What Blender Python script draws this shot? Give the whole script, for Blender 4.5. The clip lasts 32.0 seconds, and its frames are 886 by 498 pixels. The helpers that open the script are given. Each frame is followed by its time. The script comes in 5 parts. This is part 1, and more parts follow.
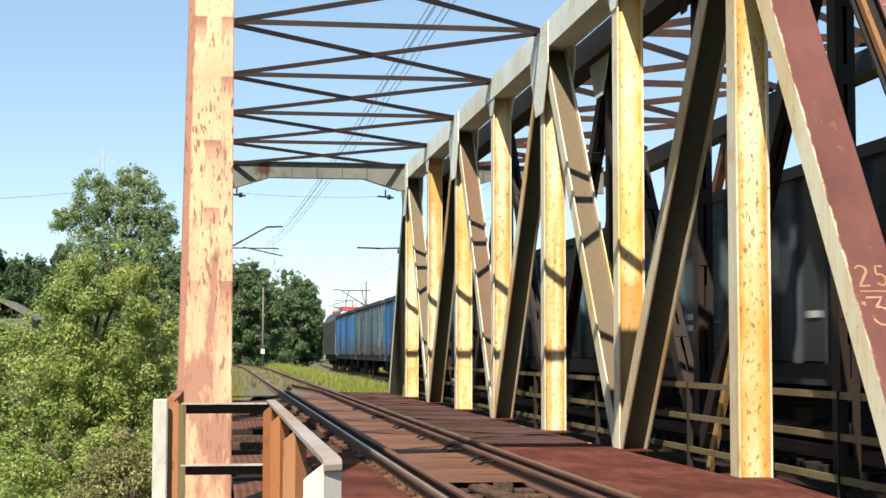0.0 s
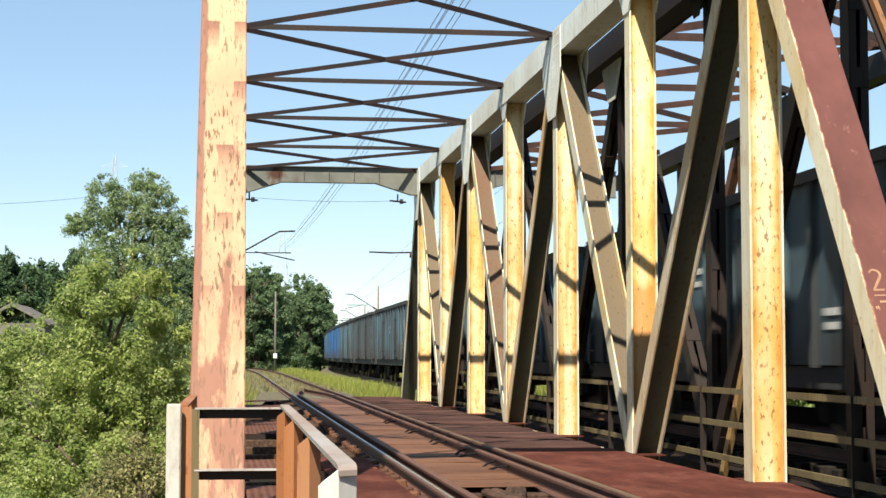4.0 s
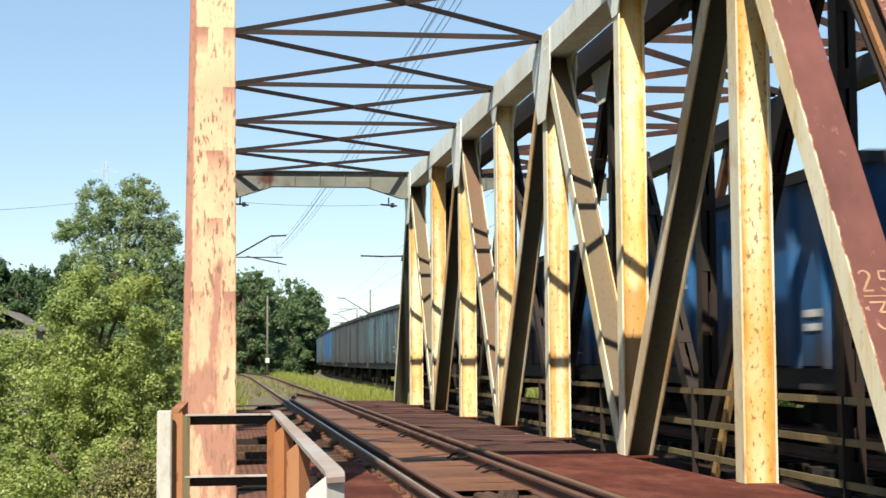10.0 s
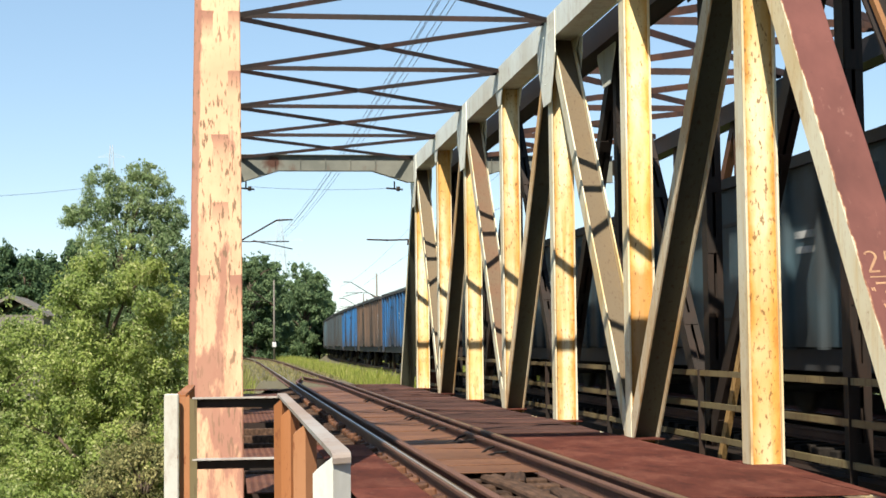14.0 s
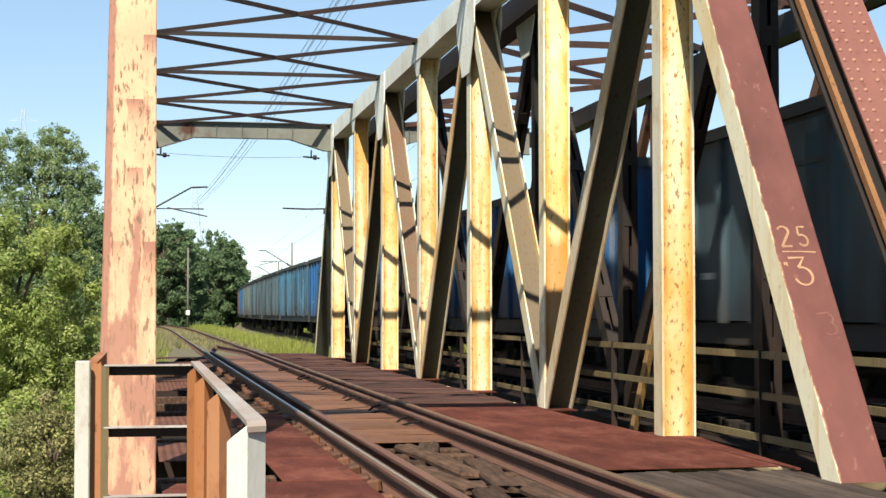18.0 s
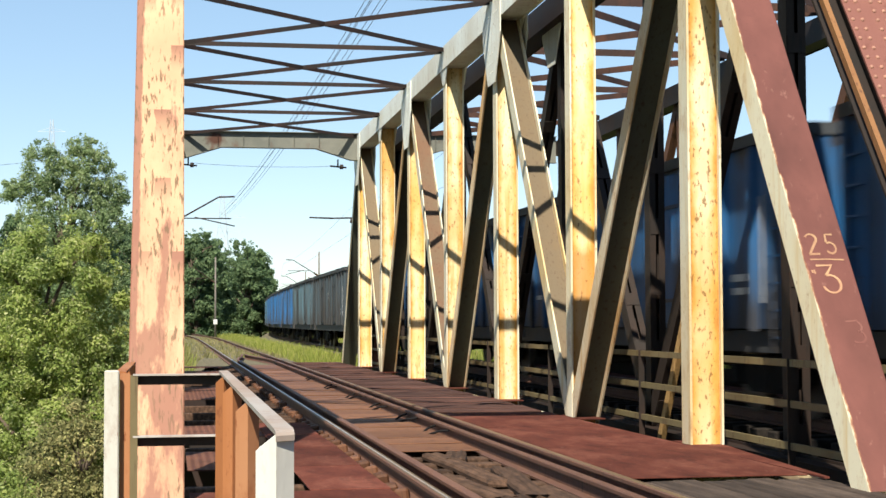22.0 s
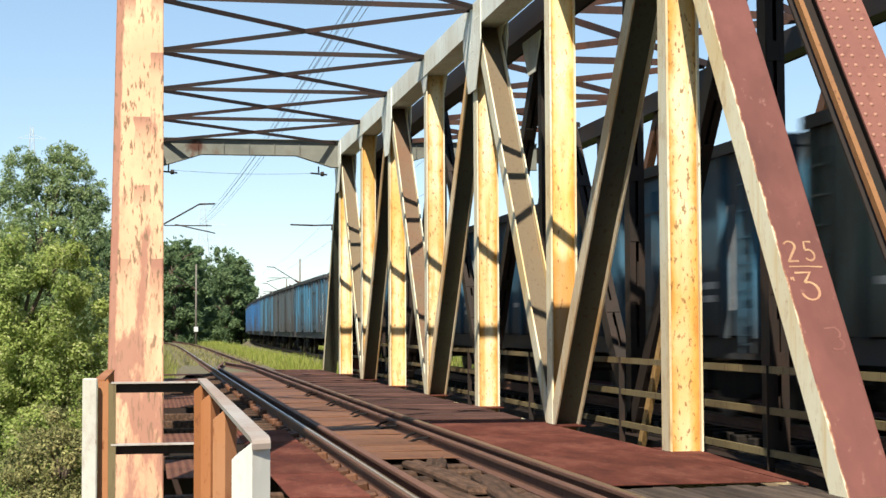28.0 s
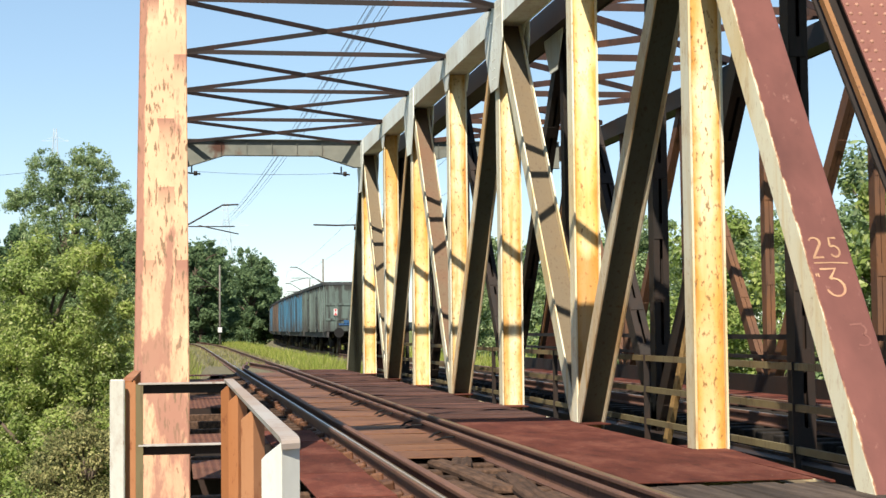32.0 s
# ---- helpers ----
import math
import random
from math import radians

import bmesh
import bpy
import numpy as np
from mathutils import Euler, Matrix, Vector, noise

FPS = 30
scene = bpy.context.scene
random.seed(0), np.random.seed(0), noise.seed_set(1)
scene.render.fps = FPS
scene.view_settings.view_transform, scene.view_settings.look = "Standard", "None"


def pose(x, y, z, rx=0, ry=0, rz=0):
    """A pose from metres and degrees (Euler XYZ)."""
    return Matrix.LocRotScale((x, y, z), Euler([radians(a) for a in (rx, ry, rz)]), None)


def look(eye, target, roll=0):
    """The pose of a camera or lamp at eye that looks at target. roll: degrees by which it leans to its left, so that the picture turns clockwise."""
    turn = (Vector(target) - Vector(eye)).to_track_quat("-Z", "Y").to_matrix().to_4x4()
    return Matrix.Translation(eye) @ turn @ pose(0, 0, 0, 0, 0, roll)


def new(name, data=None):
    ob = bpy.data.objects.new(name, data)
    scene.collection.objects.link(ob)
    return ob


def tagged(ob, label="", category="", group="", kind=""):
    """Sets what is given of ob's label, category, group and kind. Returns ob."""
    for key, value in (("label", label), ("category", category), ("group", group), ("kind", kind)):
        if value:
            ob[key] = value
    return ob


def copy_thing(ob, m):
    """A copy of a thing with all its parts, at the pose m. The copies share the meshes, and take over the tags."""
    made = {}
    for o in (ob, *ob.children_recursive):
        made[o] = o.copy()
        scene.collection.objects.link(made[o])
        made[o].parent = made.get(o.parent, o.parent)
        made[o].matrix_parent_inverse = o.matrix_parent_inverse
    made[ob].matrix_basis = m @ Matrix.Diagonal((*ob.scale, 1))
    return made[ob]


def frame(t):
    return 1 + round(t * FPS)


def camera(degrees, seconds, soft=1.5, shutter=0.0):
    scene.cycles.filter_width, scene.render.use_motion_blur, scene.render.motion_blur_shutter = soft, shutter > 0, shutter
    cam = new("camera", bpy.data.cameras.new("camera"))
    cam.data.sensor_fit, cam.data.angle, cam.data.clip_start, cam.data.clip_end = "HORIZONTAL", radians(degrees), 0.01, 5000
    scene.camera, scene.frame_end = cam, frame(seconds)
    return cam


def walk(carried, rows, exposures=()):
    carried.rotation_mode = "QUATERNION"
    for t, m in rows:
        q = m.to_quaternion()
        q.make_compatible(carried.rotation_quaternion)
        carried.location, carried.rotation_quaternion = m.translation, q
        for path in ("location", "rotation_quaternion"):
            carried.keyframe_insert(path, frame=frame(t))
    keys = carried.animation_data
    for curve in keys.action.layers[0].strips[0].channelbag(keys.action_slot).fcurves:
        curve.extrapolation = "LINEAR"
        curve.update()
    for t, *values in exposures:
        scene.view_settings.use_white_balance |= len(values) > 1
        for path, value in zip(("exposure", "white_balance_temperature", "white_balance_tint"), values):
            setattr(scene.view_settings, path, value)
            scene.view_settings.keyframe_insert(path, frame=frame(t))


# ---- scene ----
cam = camera(31.45, 32.0, soft=1.5, shutter=0.5)


def eye_pose(yaw, pitch, roll, x, y, z):
    """Camera pose: yaw to the right of the bridge's axis, pitch up, lean, place."""
    a, p = radians(yaw), radians(pitch)
    eye = Vector((x, y, z))
    return look(eye, eye + Vector((math.sin(a) * math.cos(p), math.cos(a) * math.cos(p), math.sin(p))), roll)


walk(cam, [(t, eye_pose(*row)) for t, *row in (
    (0.0, 8.005, 3.754, 0.080, -0.002, -0.001, 1.203),    (0.5, 8.152, 3.508, 0.181, -0.006, -0.002, 1.205),
    (1.0, 7.856, 3.440, 0.247, -0.013, -0.007, 1.203),    (1.5, 7.782, 3.419, 0.201, -0.012, 0.002, 1.205),
    (2.0, 7.977, 3.575, 0.206, -0.013, -0.003, 1.206),    (2.5, 7.800, 3.691, 0.065, -0.012, 0.009, 1.207),
    (3.0, 7.532, 3.735, 0.104, -0.011, -0.006, 1.208),    (3.5, 7.569, 3.811, 0.110, -0.007, 0.009, 1.204),
    (5.5, 7.481, 4.183, -0.246, -0.008, -0.000, 1.211),    (6.0, 7.499, 4.223, -0.259, -0.009, -0.005, 1.210),
    (6.5, 7.519, 4.033, -0.246, -0.010, 0.005, 1.209),    (7.0, 7.334, 3.929, -0.196, -0.012, -0.012, 1.210),
    (7.5, 7.246, 3.852, -0.270, -0.009, 0.014, 1.208),    (8.0, 7.435, 3.847, -0.542, -0.009, -0.004, 1.208),
    (8.5, 7.433, 3.964, -0.450, -0.008, 0.008, 1.211),    (9.0, 7.092, 4.134, -0.472, -0.005, 0.005, 1.211),
    (9.5, 6.796, 4.041, -0.635, -0.005, -0.011, 1.211),    (10.0, 7.865, 4.021, -0.402, 0.004, -0.006, 1.212),
    (10.5, 8.372, 4.229, -0.760, 0.006, -0.012, 1.213),    (11.0, 8.181, 3.994, -0.357, -0.002, -0.009, 1.211),
    (11.5, 8.116, 3.963, -0.666, -0.002, -0.009, 1.211),    (12.0, 8.026, 4.100, -0.794, -0.002, -0.001, 1.211),
    (12.5, 7.931, 4.195, -0.898, -0.003, -0.020, 1.214),    (13.0, 7.875, 4.309, -0.854, 0.002, -0.014, 1.211),
    (13.5, 7.646, 4.156, -0.911, 0.004, -0.016, 1.214),    (14.0, 7.636, 3.423, -0.663, 0.006, -0.009, 1.206),
    (14.5, 7.799, 2.799, -0.522, 0.004, -0.007, 1.204),    (16.5, 10.113, 2.502, -0.098, 0.007, -0.005, 1.204),
    (17.0, 10.561, 2.484, 0.054, 0.002, 0.009, 1.205),    (17.5, 10.773, 2.334, -0.019, 0.002, 0.006, 1.202),
    (18.0, 10.694, 2.325, -0.059, 0.004, 0.020, 1.203),    (18.5, 10.529, 2.294, -0.028, 0.005, 0.004, 1.201),
    (19.0, 10.225, 2.313, -0.108, 0.004, 0.017, 1.202),    (19.5, 10.139, 2.579, -0.063, 0.002, 0.004, 1.205),
    (20.0, 10.157, 2.691, -0.024, 0.004, 0.018, 1.206),    (20.5, 9.943, 2.684, -0.138, 0.003, 0.005, 1.205),
    (21.0, 9.893, 2.616, -0.253, 0.003, 0.008, 1.204),    (21.5, 9.678, 2.651, 0.088, 0.001, 0.004, 1.206),
    (22.0, 9.720, 2.644, -0.202, 0.001, 0.007, 1.204),    (22.5, 9.949, 2.681, -0.120, -0.001, 0.004, 1.206),
    (23.0, 10.058, 2.792, -0.023, -0.000, 0.008, 1.206),    (23.5, 10.097, 3.027, -0.137, 0.002, 0.005, 1.207),
    (24.0, 9.746, 3.015, -0.333, -0.001, 0.005, 1.205),    (24.5, 9.668, 2.778, -0.200, 0.002, 0.005, 1.207),
    (26.5, 10.019, 2.838, -0.386, 0.009, -0.005, 1.205),    (27.0, 10.049, 2.745, -0.319, 0.012, 0.008, 1.204),
    (27.5, 10.231, 2.737, -0.401, 0.011, 0.003, 1.204),    (28.0, 10.406, 2.898, -0.259, 0.011, 0.001, 1.206),
    (28.5, 10.606, 2.924, -0.331, 0.010, 0.006, 1.207),    (29.0, 10.556, 2.893, -0.382, 0.009, 0.005, 1.204),
    (29.5, 10.321, 2.881, -0.400, 0.008, -0.000, 1.207),    (30.0, 10.141, 2.879, -0.342, 0.012, -0.014, 1.205),
    (30.5, 10.003, 2.852, -0.340, 0.010, -0.012, 1.206),    (31.0, 9.850, 2.959, -0.319, 0.006, -0.004, 1.207),
    (31.5, 9.706, 2.887, -0.483, 0.001, -0.006, 1.208),    (32.0, 9.578, 2.870, -0.653, -0.000, -0.004, 1.206),
)])


# ---- light ----
SUN_WAY = Vector((0.95, 2.5, -2.85)).normalized()
world = bpy.data.worlds.new("sky")
scene.world = world
world.use_nodes = True
wn = world.node_tree.nodes
sky = wn.new("ShaderNodeTexSky")
sky.sky_type = "NISHITA"
sky.sun_disc = False
sky.sun_elevation = radians(46.8)
sky.sun_rotation = radians(200.8)
sky.air_density, sky.dust_density, sky.ozone_density = 0.8, 0.0, 1.6
soften = wn.new("ShaderNodeGamma")
soften.inputs[1].default_value = 0.58
world.node_tree.links.new(sky.outputs[0], soften.inputs[0])
clear = wn.new("ShaderNodeHueSaturation")
clear.inputs["Saturation"].default_value = 1.25
tint = wn.new("ShaderNodeMix")
tint.data_type, tint.blend_type = "RGBA", "MULTIPLY"
tint.inputs[0].default_value, tint.inputs[7].default_value = 1.0, (0.95, 1.0, 1.01, 1)
world.node_tree.links.new(soften.outputs[0], clear.inputs["Color"])
world.node_tree.links.new(clear.outputs[0], tint.inputs[6])
world.node_tree.links.new(tint.outputs[2], wn["Background"].inputs[0])
wn["Background"].inputs[1].default_value = 0.163
sun = new("sun", bpy.data.lights.new("sun", "SUN"))
sun.data.energy, sun.data.angle, sun.data.color = 5.0, radians(0.53), (1.0, 0.93, 0.80)
sun.matrix_world = look((0, 0, 60), Vector((0, 0, 60)) + SUN_WAY)
scene.view_settings.exposure = 1.0

# ---- materials ----


def ramp(nt, fac, stops):
    n = nt.nodes.new("ShaderNodeValToRGB")
    while len(n.color_ramp.elements) < len(stops):
        n.color_ramp.elements.new(0.5)
    for e, (p, c) in zip(n.color_ramp.elements, stops):
        e.position, e.color = p, (*c, 1)
    nt.links.new(fac, n.inputs[0])
    return n.outputs[0]


def tex(nt, scale, detail=4, stretch=(1, 1, 1), rough=0.6, kind="Object", own=False):
    co = nt.nodes.new("ShaderNodeTexCoord")
    mp = nt.nodes.new("ShaderNodeMapping")
    mp.inputs["Scale"].default_value = stretch
    nt.links.new(co.outputs[kind], mp.inputs[0])
    n = nt.nodes.new("ShaderNodeTexNoise")
    if own:
        n.noise_dimensions = "4D"
        o = nt.nodes.new("ShaderNodeObjectInfo")
        w = nt.nodes.new("ShaderNodeMath")
        w.operation = "MULTIPLY"
        nt.links.new(o.outputs["Random"], w.inputs[0])
        w.inputs[1].default_value = 40.0
        nt.links.new(w.outputs[0], n.inputs["W"])
    n.inputs["Scale"].default_value, n.inputs["Detail"].default_value, n.inputs["Roughness"].default_value = scale, detail, rough
    nt.links.new(mp.outputs[0], n.inputs["Vector"])
    return n.outputs["Fac"]


def mix(nt, fac, a, b, mode="MIX"):
    n = nt.nodes.new("ShaderNodeMix")
    n.data_type, n.blend_type = "RGBA", mode
    for sock, v in ((n.inputs[0], fac), (n.inputs[6], a), (n.inputs[7], b)):
        if isinstance(v, (int, float)):
            sock.default_value = v
        elif isinstance(v, tuple):
            sock.default_value = (*v, 1)
        else:
            nt.links.new(v, sock)
    return n.outputs[2]


def material(name, rough=0.7, metal=0.0):
    m = bpy.data.materials.new(name)
    m.use_nodes = True
    b = m.node_tree.nodes["Principled BSDF"]
    b.inputs["Roughness"].default_value, b.inputs["Metallic"].default_value = rough, metal
    b.inputs["Specular IOR Level"].default_value = 0.5 if rough < 0.5 else 0.22
    return m, m.node_tree, b


def bump(nt, b, fac, strength=0.3, dist=0.01):
    n = nt.nodes.new("ShaderNodeBump")
    n.inputs["Strength"].default_value, n.inputs["Distance"].default_value = strength, dist
    nt.links.new(fac, n.inputs["Height"])
    nt.links.new(n.outputs[0], b.inputs["Normal"])


def vary(nt, col, amount=0.25):
    """Lighter and darker from object to object."""
    o = nt.nodes.new("ShaderNodeObjectInfo")
    r = ramp(nt, o.outputs["Random"], [(0, (1 - amount,) * 3), (1, (1 + amount,) * 3)])
    return mix(nt, 1.0, col, r, "MULTIPLY")


def painted(name, base, rust, rust2, amount=0.5, rough=0.62, streak=(7, 7, 0.7), scale=1.0, per_object=0.1, specks=0.7):
    """Old paint with rust coming through in blotches and runs."""
    m, nt, b = material(name, rough)
    big = tex(nt, 1.3 * scale, 5)
    run = tex(nt, 3.5 * scale, 6, streak)
    fine = tex(nt, 26 * scale, 5)
    col = mix(nt, ramp(nt, big, [(amount - 0.08, (0,) * 3), (amount + 0.2, (1,) * 3)]), base, rust)
    col = mix(nt, ramp(nt, run, [(0.56, (0,) * 3), (0.70, (1,) * 3)]), col, rust2)
    col = mix(nt, ramp(nt, fine, [(0.62, (0,) * 3), (0.70, (specks,) * 3)]), col, rust2)
    col = vary(nt, col, per_object)
    nt.links.new(col, b.inputs["Base Color"])
    bump(nt, b, fine, 0.25, 0.006)
    return m


def steps(nt, width, height, wobble=0.11):
    """Blocks with a sharp upper edge that fade downwards, as rust bleeding under seams does."""
    co = nt.nodes.new("ShaderNodeTexCoord")
    wob = nt.nodes.new("ShaderNodeTexNoise")
    wob.inputs["Scale"].default_value = 6.0
    nt.links.new(co.outputs["Object"], wob.inputs["Vector"])
    push = nt.nodes.new("ShaderNodeVectorMath")
    push.operation = "MULTIPLY_ADD"
    nt.links.new(wob.outputs["Color"], push.inputs[0])
    push.inputs[1].default_value = (wobble, 0, wobble * 0.35)
    nt.links.new(co.outputs["Object"], push.inputs[2])
    sep = nt.nodes.new("ShaderNodeSeparateXYZ")
    nt.links.new(push.outputs[0], sep.inputs[0])

    def calc(op, u, v=0.0):
        n = nt.nodes.new("ShaderNodeMath")
        n.operation = op
        for s, w in zip(n.inputs, (u, v)):
            if isinstance(w, float):
                s.default_value = w
            else:
                nt.links.new(w, s)
        return n.outputs[0]
    zx = calc("DIVIDE", sep.outputs[0], width)
    zz = calc("DIVIDE", sep.outputs[2], height)
    cell = nt.nodes.new("ShaderNodeCombineXYZ")
    nt.links.new(calc("FLOOR", zx), cell.inputs[0])
    nt.links.new(calc("FLOOR", zz), cell.inputs[2])
    wn = nt.nodes.new("ShaderNodeTexWhiteNoise")
    nt.links.new(cell.outputs[0], wn.inputs["Vector"])
    return calc("MULTIPLY", wn.outputs["Value"], calc("FRACT", zz))


def calc_node(nt, op, u, v=0.0, w=None):
    n = nt.nodes.new("ShaderNodeMath")
    n.operation = op
    for sock, val in zip(n.inputs, (u, v, w)):
        if isinstance(val, (int, float)):
            sock.default_value = val
        elif val is not None:
            nt.links.new(val, sock)
    return n.outputs[0]


def object_axes(nt):
    co = nt.nodes.new("ShaderNodeTexCoord")
    sep = nt.nodes.new("ShaderNodeSeparateXYZ")
    nt.links.new(co.outputs["Object"], sep.inputs[0])
    return sep.outputs


def grey(v):
    return (v, v, v)


def patchy(name, centre, half):
    """Pale primer worn through to red oxide along one edge, in blocks under seams and in the lower half, with short dark runs."""
    cream, salmon, oxide, run_col = (0.475, 0.305, 0.178), (0.365, 0.190, 0.108), (0.205, 0.088, 0.058), (0.120, 0.070, 0.036)
    m, nt, b = material(name, 0.62)
    ax = object_axes(nt)
    mid = tex(nt, 1.5, 6, (3.0, 0.7, 0.9), 0.70)
    wear = tex(nt, 2.2, 5, (2.4, 0.7, 0.55), 0.66)
    run = tex(nt, 5.0, 3, (8, 0.9, 1.7), 0.55)
    where = tex(nt, 0.9, 2, (1.5, 0.7, 1.0), 0.5)
    fine = tex(nt, 30, 5)
    col = mix(nt, ramp(nt, tex(nt, 0.7, 4), [(0.40, grey(0)), (0.64, grey(0.8))]), cream, salmon)
    # the primer is thinner low down, where hands and boots reach
    low = calc_node(nt, "MULTIPLY_ADD", ax[2], -0.055, 0.165)
    col = mix(nt, ramp(nt, calc_node(nt, "ADD", mid, low), [(0.53, grey(0)), (0.68, grey(0.85))]), col, salmon)
    col = mix(nt, ramp(nt, calc_node(nt, "ADD", wear, low), [(0.58, grey(0)), (0.66, grey(0.85))]), col, oxide)
    col = mix(nt, ramp(nt, steps(nt, 0.125, 0.58, 0.05), [(0.52, grey(0)), (0.90, grey(0.92))]), col, oxide)
    # strip of bare oxide along the outer edge
    off = calc_node(nt, "SUBTRACT", ax[0], centre - half)
    strip = calc_node(nt, "MULTIPLY_ADD", wear, -0.10, off)
    col = mix(nt, ramp(nt, strip, [(0.0, grey(0.9)), (0.012, grey(0))]), col, oxide)
    spots = calc_node(nt, "MULTIPLY", ramp(nt, run, [(0.57, grey(0)), (0.62, grey(1))]), ramp(nt, where, [(0.34, grey(0)), (0.46, grey(0.9))]))
    col = mix(nt, spots, col, run_col)
    col = mix(nt, ramp(nt, fine, [(0.64, grey(0)), (0.74, grey(0.35))]), col, oxide)
    nt.links.new(col, b.inputs["Base Color"])
    bump(nt, b, fine, 0.25, 0.005)
    return m


def oxide_face(name, edge_x, base):
    """Red oxide paint with duller patches, pale scuffs and a chipped edge where the cream paint shows."""
    m, nt, b = material(name, 0.6)
    ax = object_axes(nt)
    big = tex(nt, 0.9, 4, (1.5, 0.8, 0.8), 0.6)
    scuff = tex(nt, 6, 5, (1.6, 1.0, 0.8), 0.72)
    fine = tex(nt, 30, 4)
    col = ramp(nt, big, [(0.36, tuple(c * 0.74 for c in base)), (0.52, base), (0.68, tuple(c * 1.28 for c in base))])
    col = mix(nt, ramp(nt, scuff, [(0.62, grey(0)), (0.72, grey(0.55))]), col, (0.25, 0.125, 0.10))
    col = mix(nt, ramp(nt, tex(nt, 3.1, 5), [(0.60, grey(0)), (0.72, grey(0.5))]), col, (0.075, 0.030, 0.024))
    rag = calc_node(nt, "MULTIPLY_ADD", tex(nt, 9, 4, (1, 0.35, 0.35), 0.7), -0.085, calc_node(nt, "SUBTRACT", ax[0], edge_x))
    col = mix(nt, ramp(nt, calc_node(nt, "ADD", rag, 0.05), [(0.016, grey(0.9)), (0.022, grey(0))]), col, (0.27, 0.13, 0.07))
    col = mix(nt, ramp(nt, calc_node(nt, "ADD", rag, 0.05), [(0.010, grey(0.9)), (0.013, grey(0))]), col, (0.50, 0.45, 0.32))
    col = mix(nt, ramp(nt, fine, [(0.63, grey(0)), (0.73, grey(0.35))]), col, (0.07, 0.03, 0.024))
    nt.links.new(col, b.inputs["Base Color"])
    bump(nt, b, fine, 0.2, 0.005)
    return m


def stained(name, base, stain, flake, edge=0.0, flakes=0.62, belt=None, spread=0.44):
    """Cream paint with broad orange rust stains, vertical runs and dark flakes."""
    m, nt, b = material(name, 0.6)
    big = tex(nt, 0.5, 3, (1.3, 1.3, 1.0), 0.5, own=True)
    band = tex(nt, 1.4, 5, (5.5, 5.5, 0.35), 0.6, own=True)
    mid = tex(nt, 2.6, 7, (1.8, 1.8, 0.9), 0.75, own=True)
    flk = tex(nt, 15.0, 4, (1.7, 1.7, 0.8), 0.62, own=True)
    fine = tex(nt, 40, 4, own=True)
    deep = tuple(c * k for c, k in zip(stain, (0.68, 0.52, 0.5)))
    col = mix(nt, ramp(nt, big, [(spread, (0,) * 3), (spread + 0.24, (0.8,) * 3)]), base, stain)
    col = mix(nt, ramp(nt, band, [(0.50, (0,) * 3), (0.70, (0.85,) * 3)]), col, stain)
    if edge:
        # rust creeping in from the seams on either side of the web
        co = nt.nodes.new("ShaderNodeTexCoord")
        sep = nt.nodes.new("ShaderNodeSeparateXYZ")
        nt.links.new(co.outputs["Object"], sep.inputs[0])
        side = nt.nodes.new("ShaderNodeMath")
        side.operation = "ABSOLUTE"
        nt.links.new(sep.outputs[0], side.inputs[0])
        wob = nt.nodes.new("ShaderNodeMath")
        wob.operation = "MULTIPLY_ADD"
        nt.links.new(tex(nt, 2.2, 5, (1.5, 1.5, 0.8), 0.65, own=True), wob.inputs[0])
        wob.inputs[1].default_value = 0.30
        nt.links.new(side.outputs[0], wob.inputs[2])
        col = mix(nt, ramp(nt, wob.outputs[0], [(edge + 0.10, (0,) * 3), (edge + 0.19, (0.92,) * 3)]), col, stain)
        col = mix(nt, ramp(nt, wob.outputs[0], [(edge + 0.17, (0,) * 3), (edge + 0.24, (0.85,) * 3)]), col, deep)
    if belt:
        # rust that has eaten the paint away below a ragged line
        line = calc_node(nt, "MULTIPLY_ADD", mid, 0.5, object_axes(nt)[2])
        col = mix(nt, ramp(nt, calc_node(nt, "SUBTRACT", line, belt[0]), [(0.16, (0.72,) * 3), (0.32, (0,) * 3)]), col, belt[1])
    col = mix(nt, ramp(nt, mid, [(0.54, (0,) * 3), (0.72, (0.8,) * 3)]), col, deep)
    col = mix(nt, ramp(nt, flk, [(flakes, (0,) * 3), (flakes + 0.06, (0.8,) * 3)]), col, flake)
    col = mix(nt, ramp(nt, fine, [(0.64, (0,) * 3), (0.74, (0.4,) * 3)]), col, flake)
    col = vary(nt, col, 0.13)
    nt.links.new(col, b.inputs["Base Color"])
    bump(nt, b, flk, 0.35, 0.006)
    return m


def plain(name, col, rough=0.7, metal=0.0, spread=0.25, scale=6.0, per_object=0.0, stretch=(1, 1, 1)):
    m, nt, b = material(name, rough, metal)
    a = tex(nt, scale, 6, stretch)
    d = tuple(c * (1 - spread) for c in col)
    u = tuple(min(1, c * (1 + spread)) for c in col)
    c = ramp(nt, a, [(0.3, d), (0.7, u)])
    c2 = ramp(nt, tex(nt, scale * 9, 4), [(0.35, (0.82,) * 3), (0.65, (1.1,) * 3)])
    c = mix(nt, 1.0, c, c2, "MULTIPLY")
    if per_object:
        c = vary(nt, c, per_object)
    nt.links.new(c, b.inputs["Base Color"])
    bump(nt, b, tex(nt, scale * 6, 4), 0.25, 0.008)
    return m


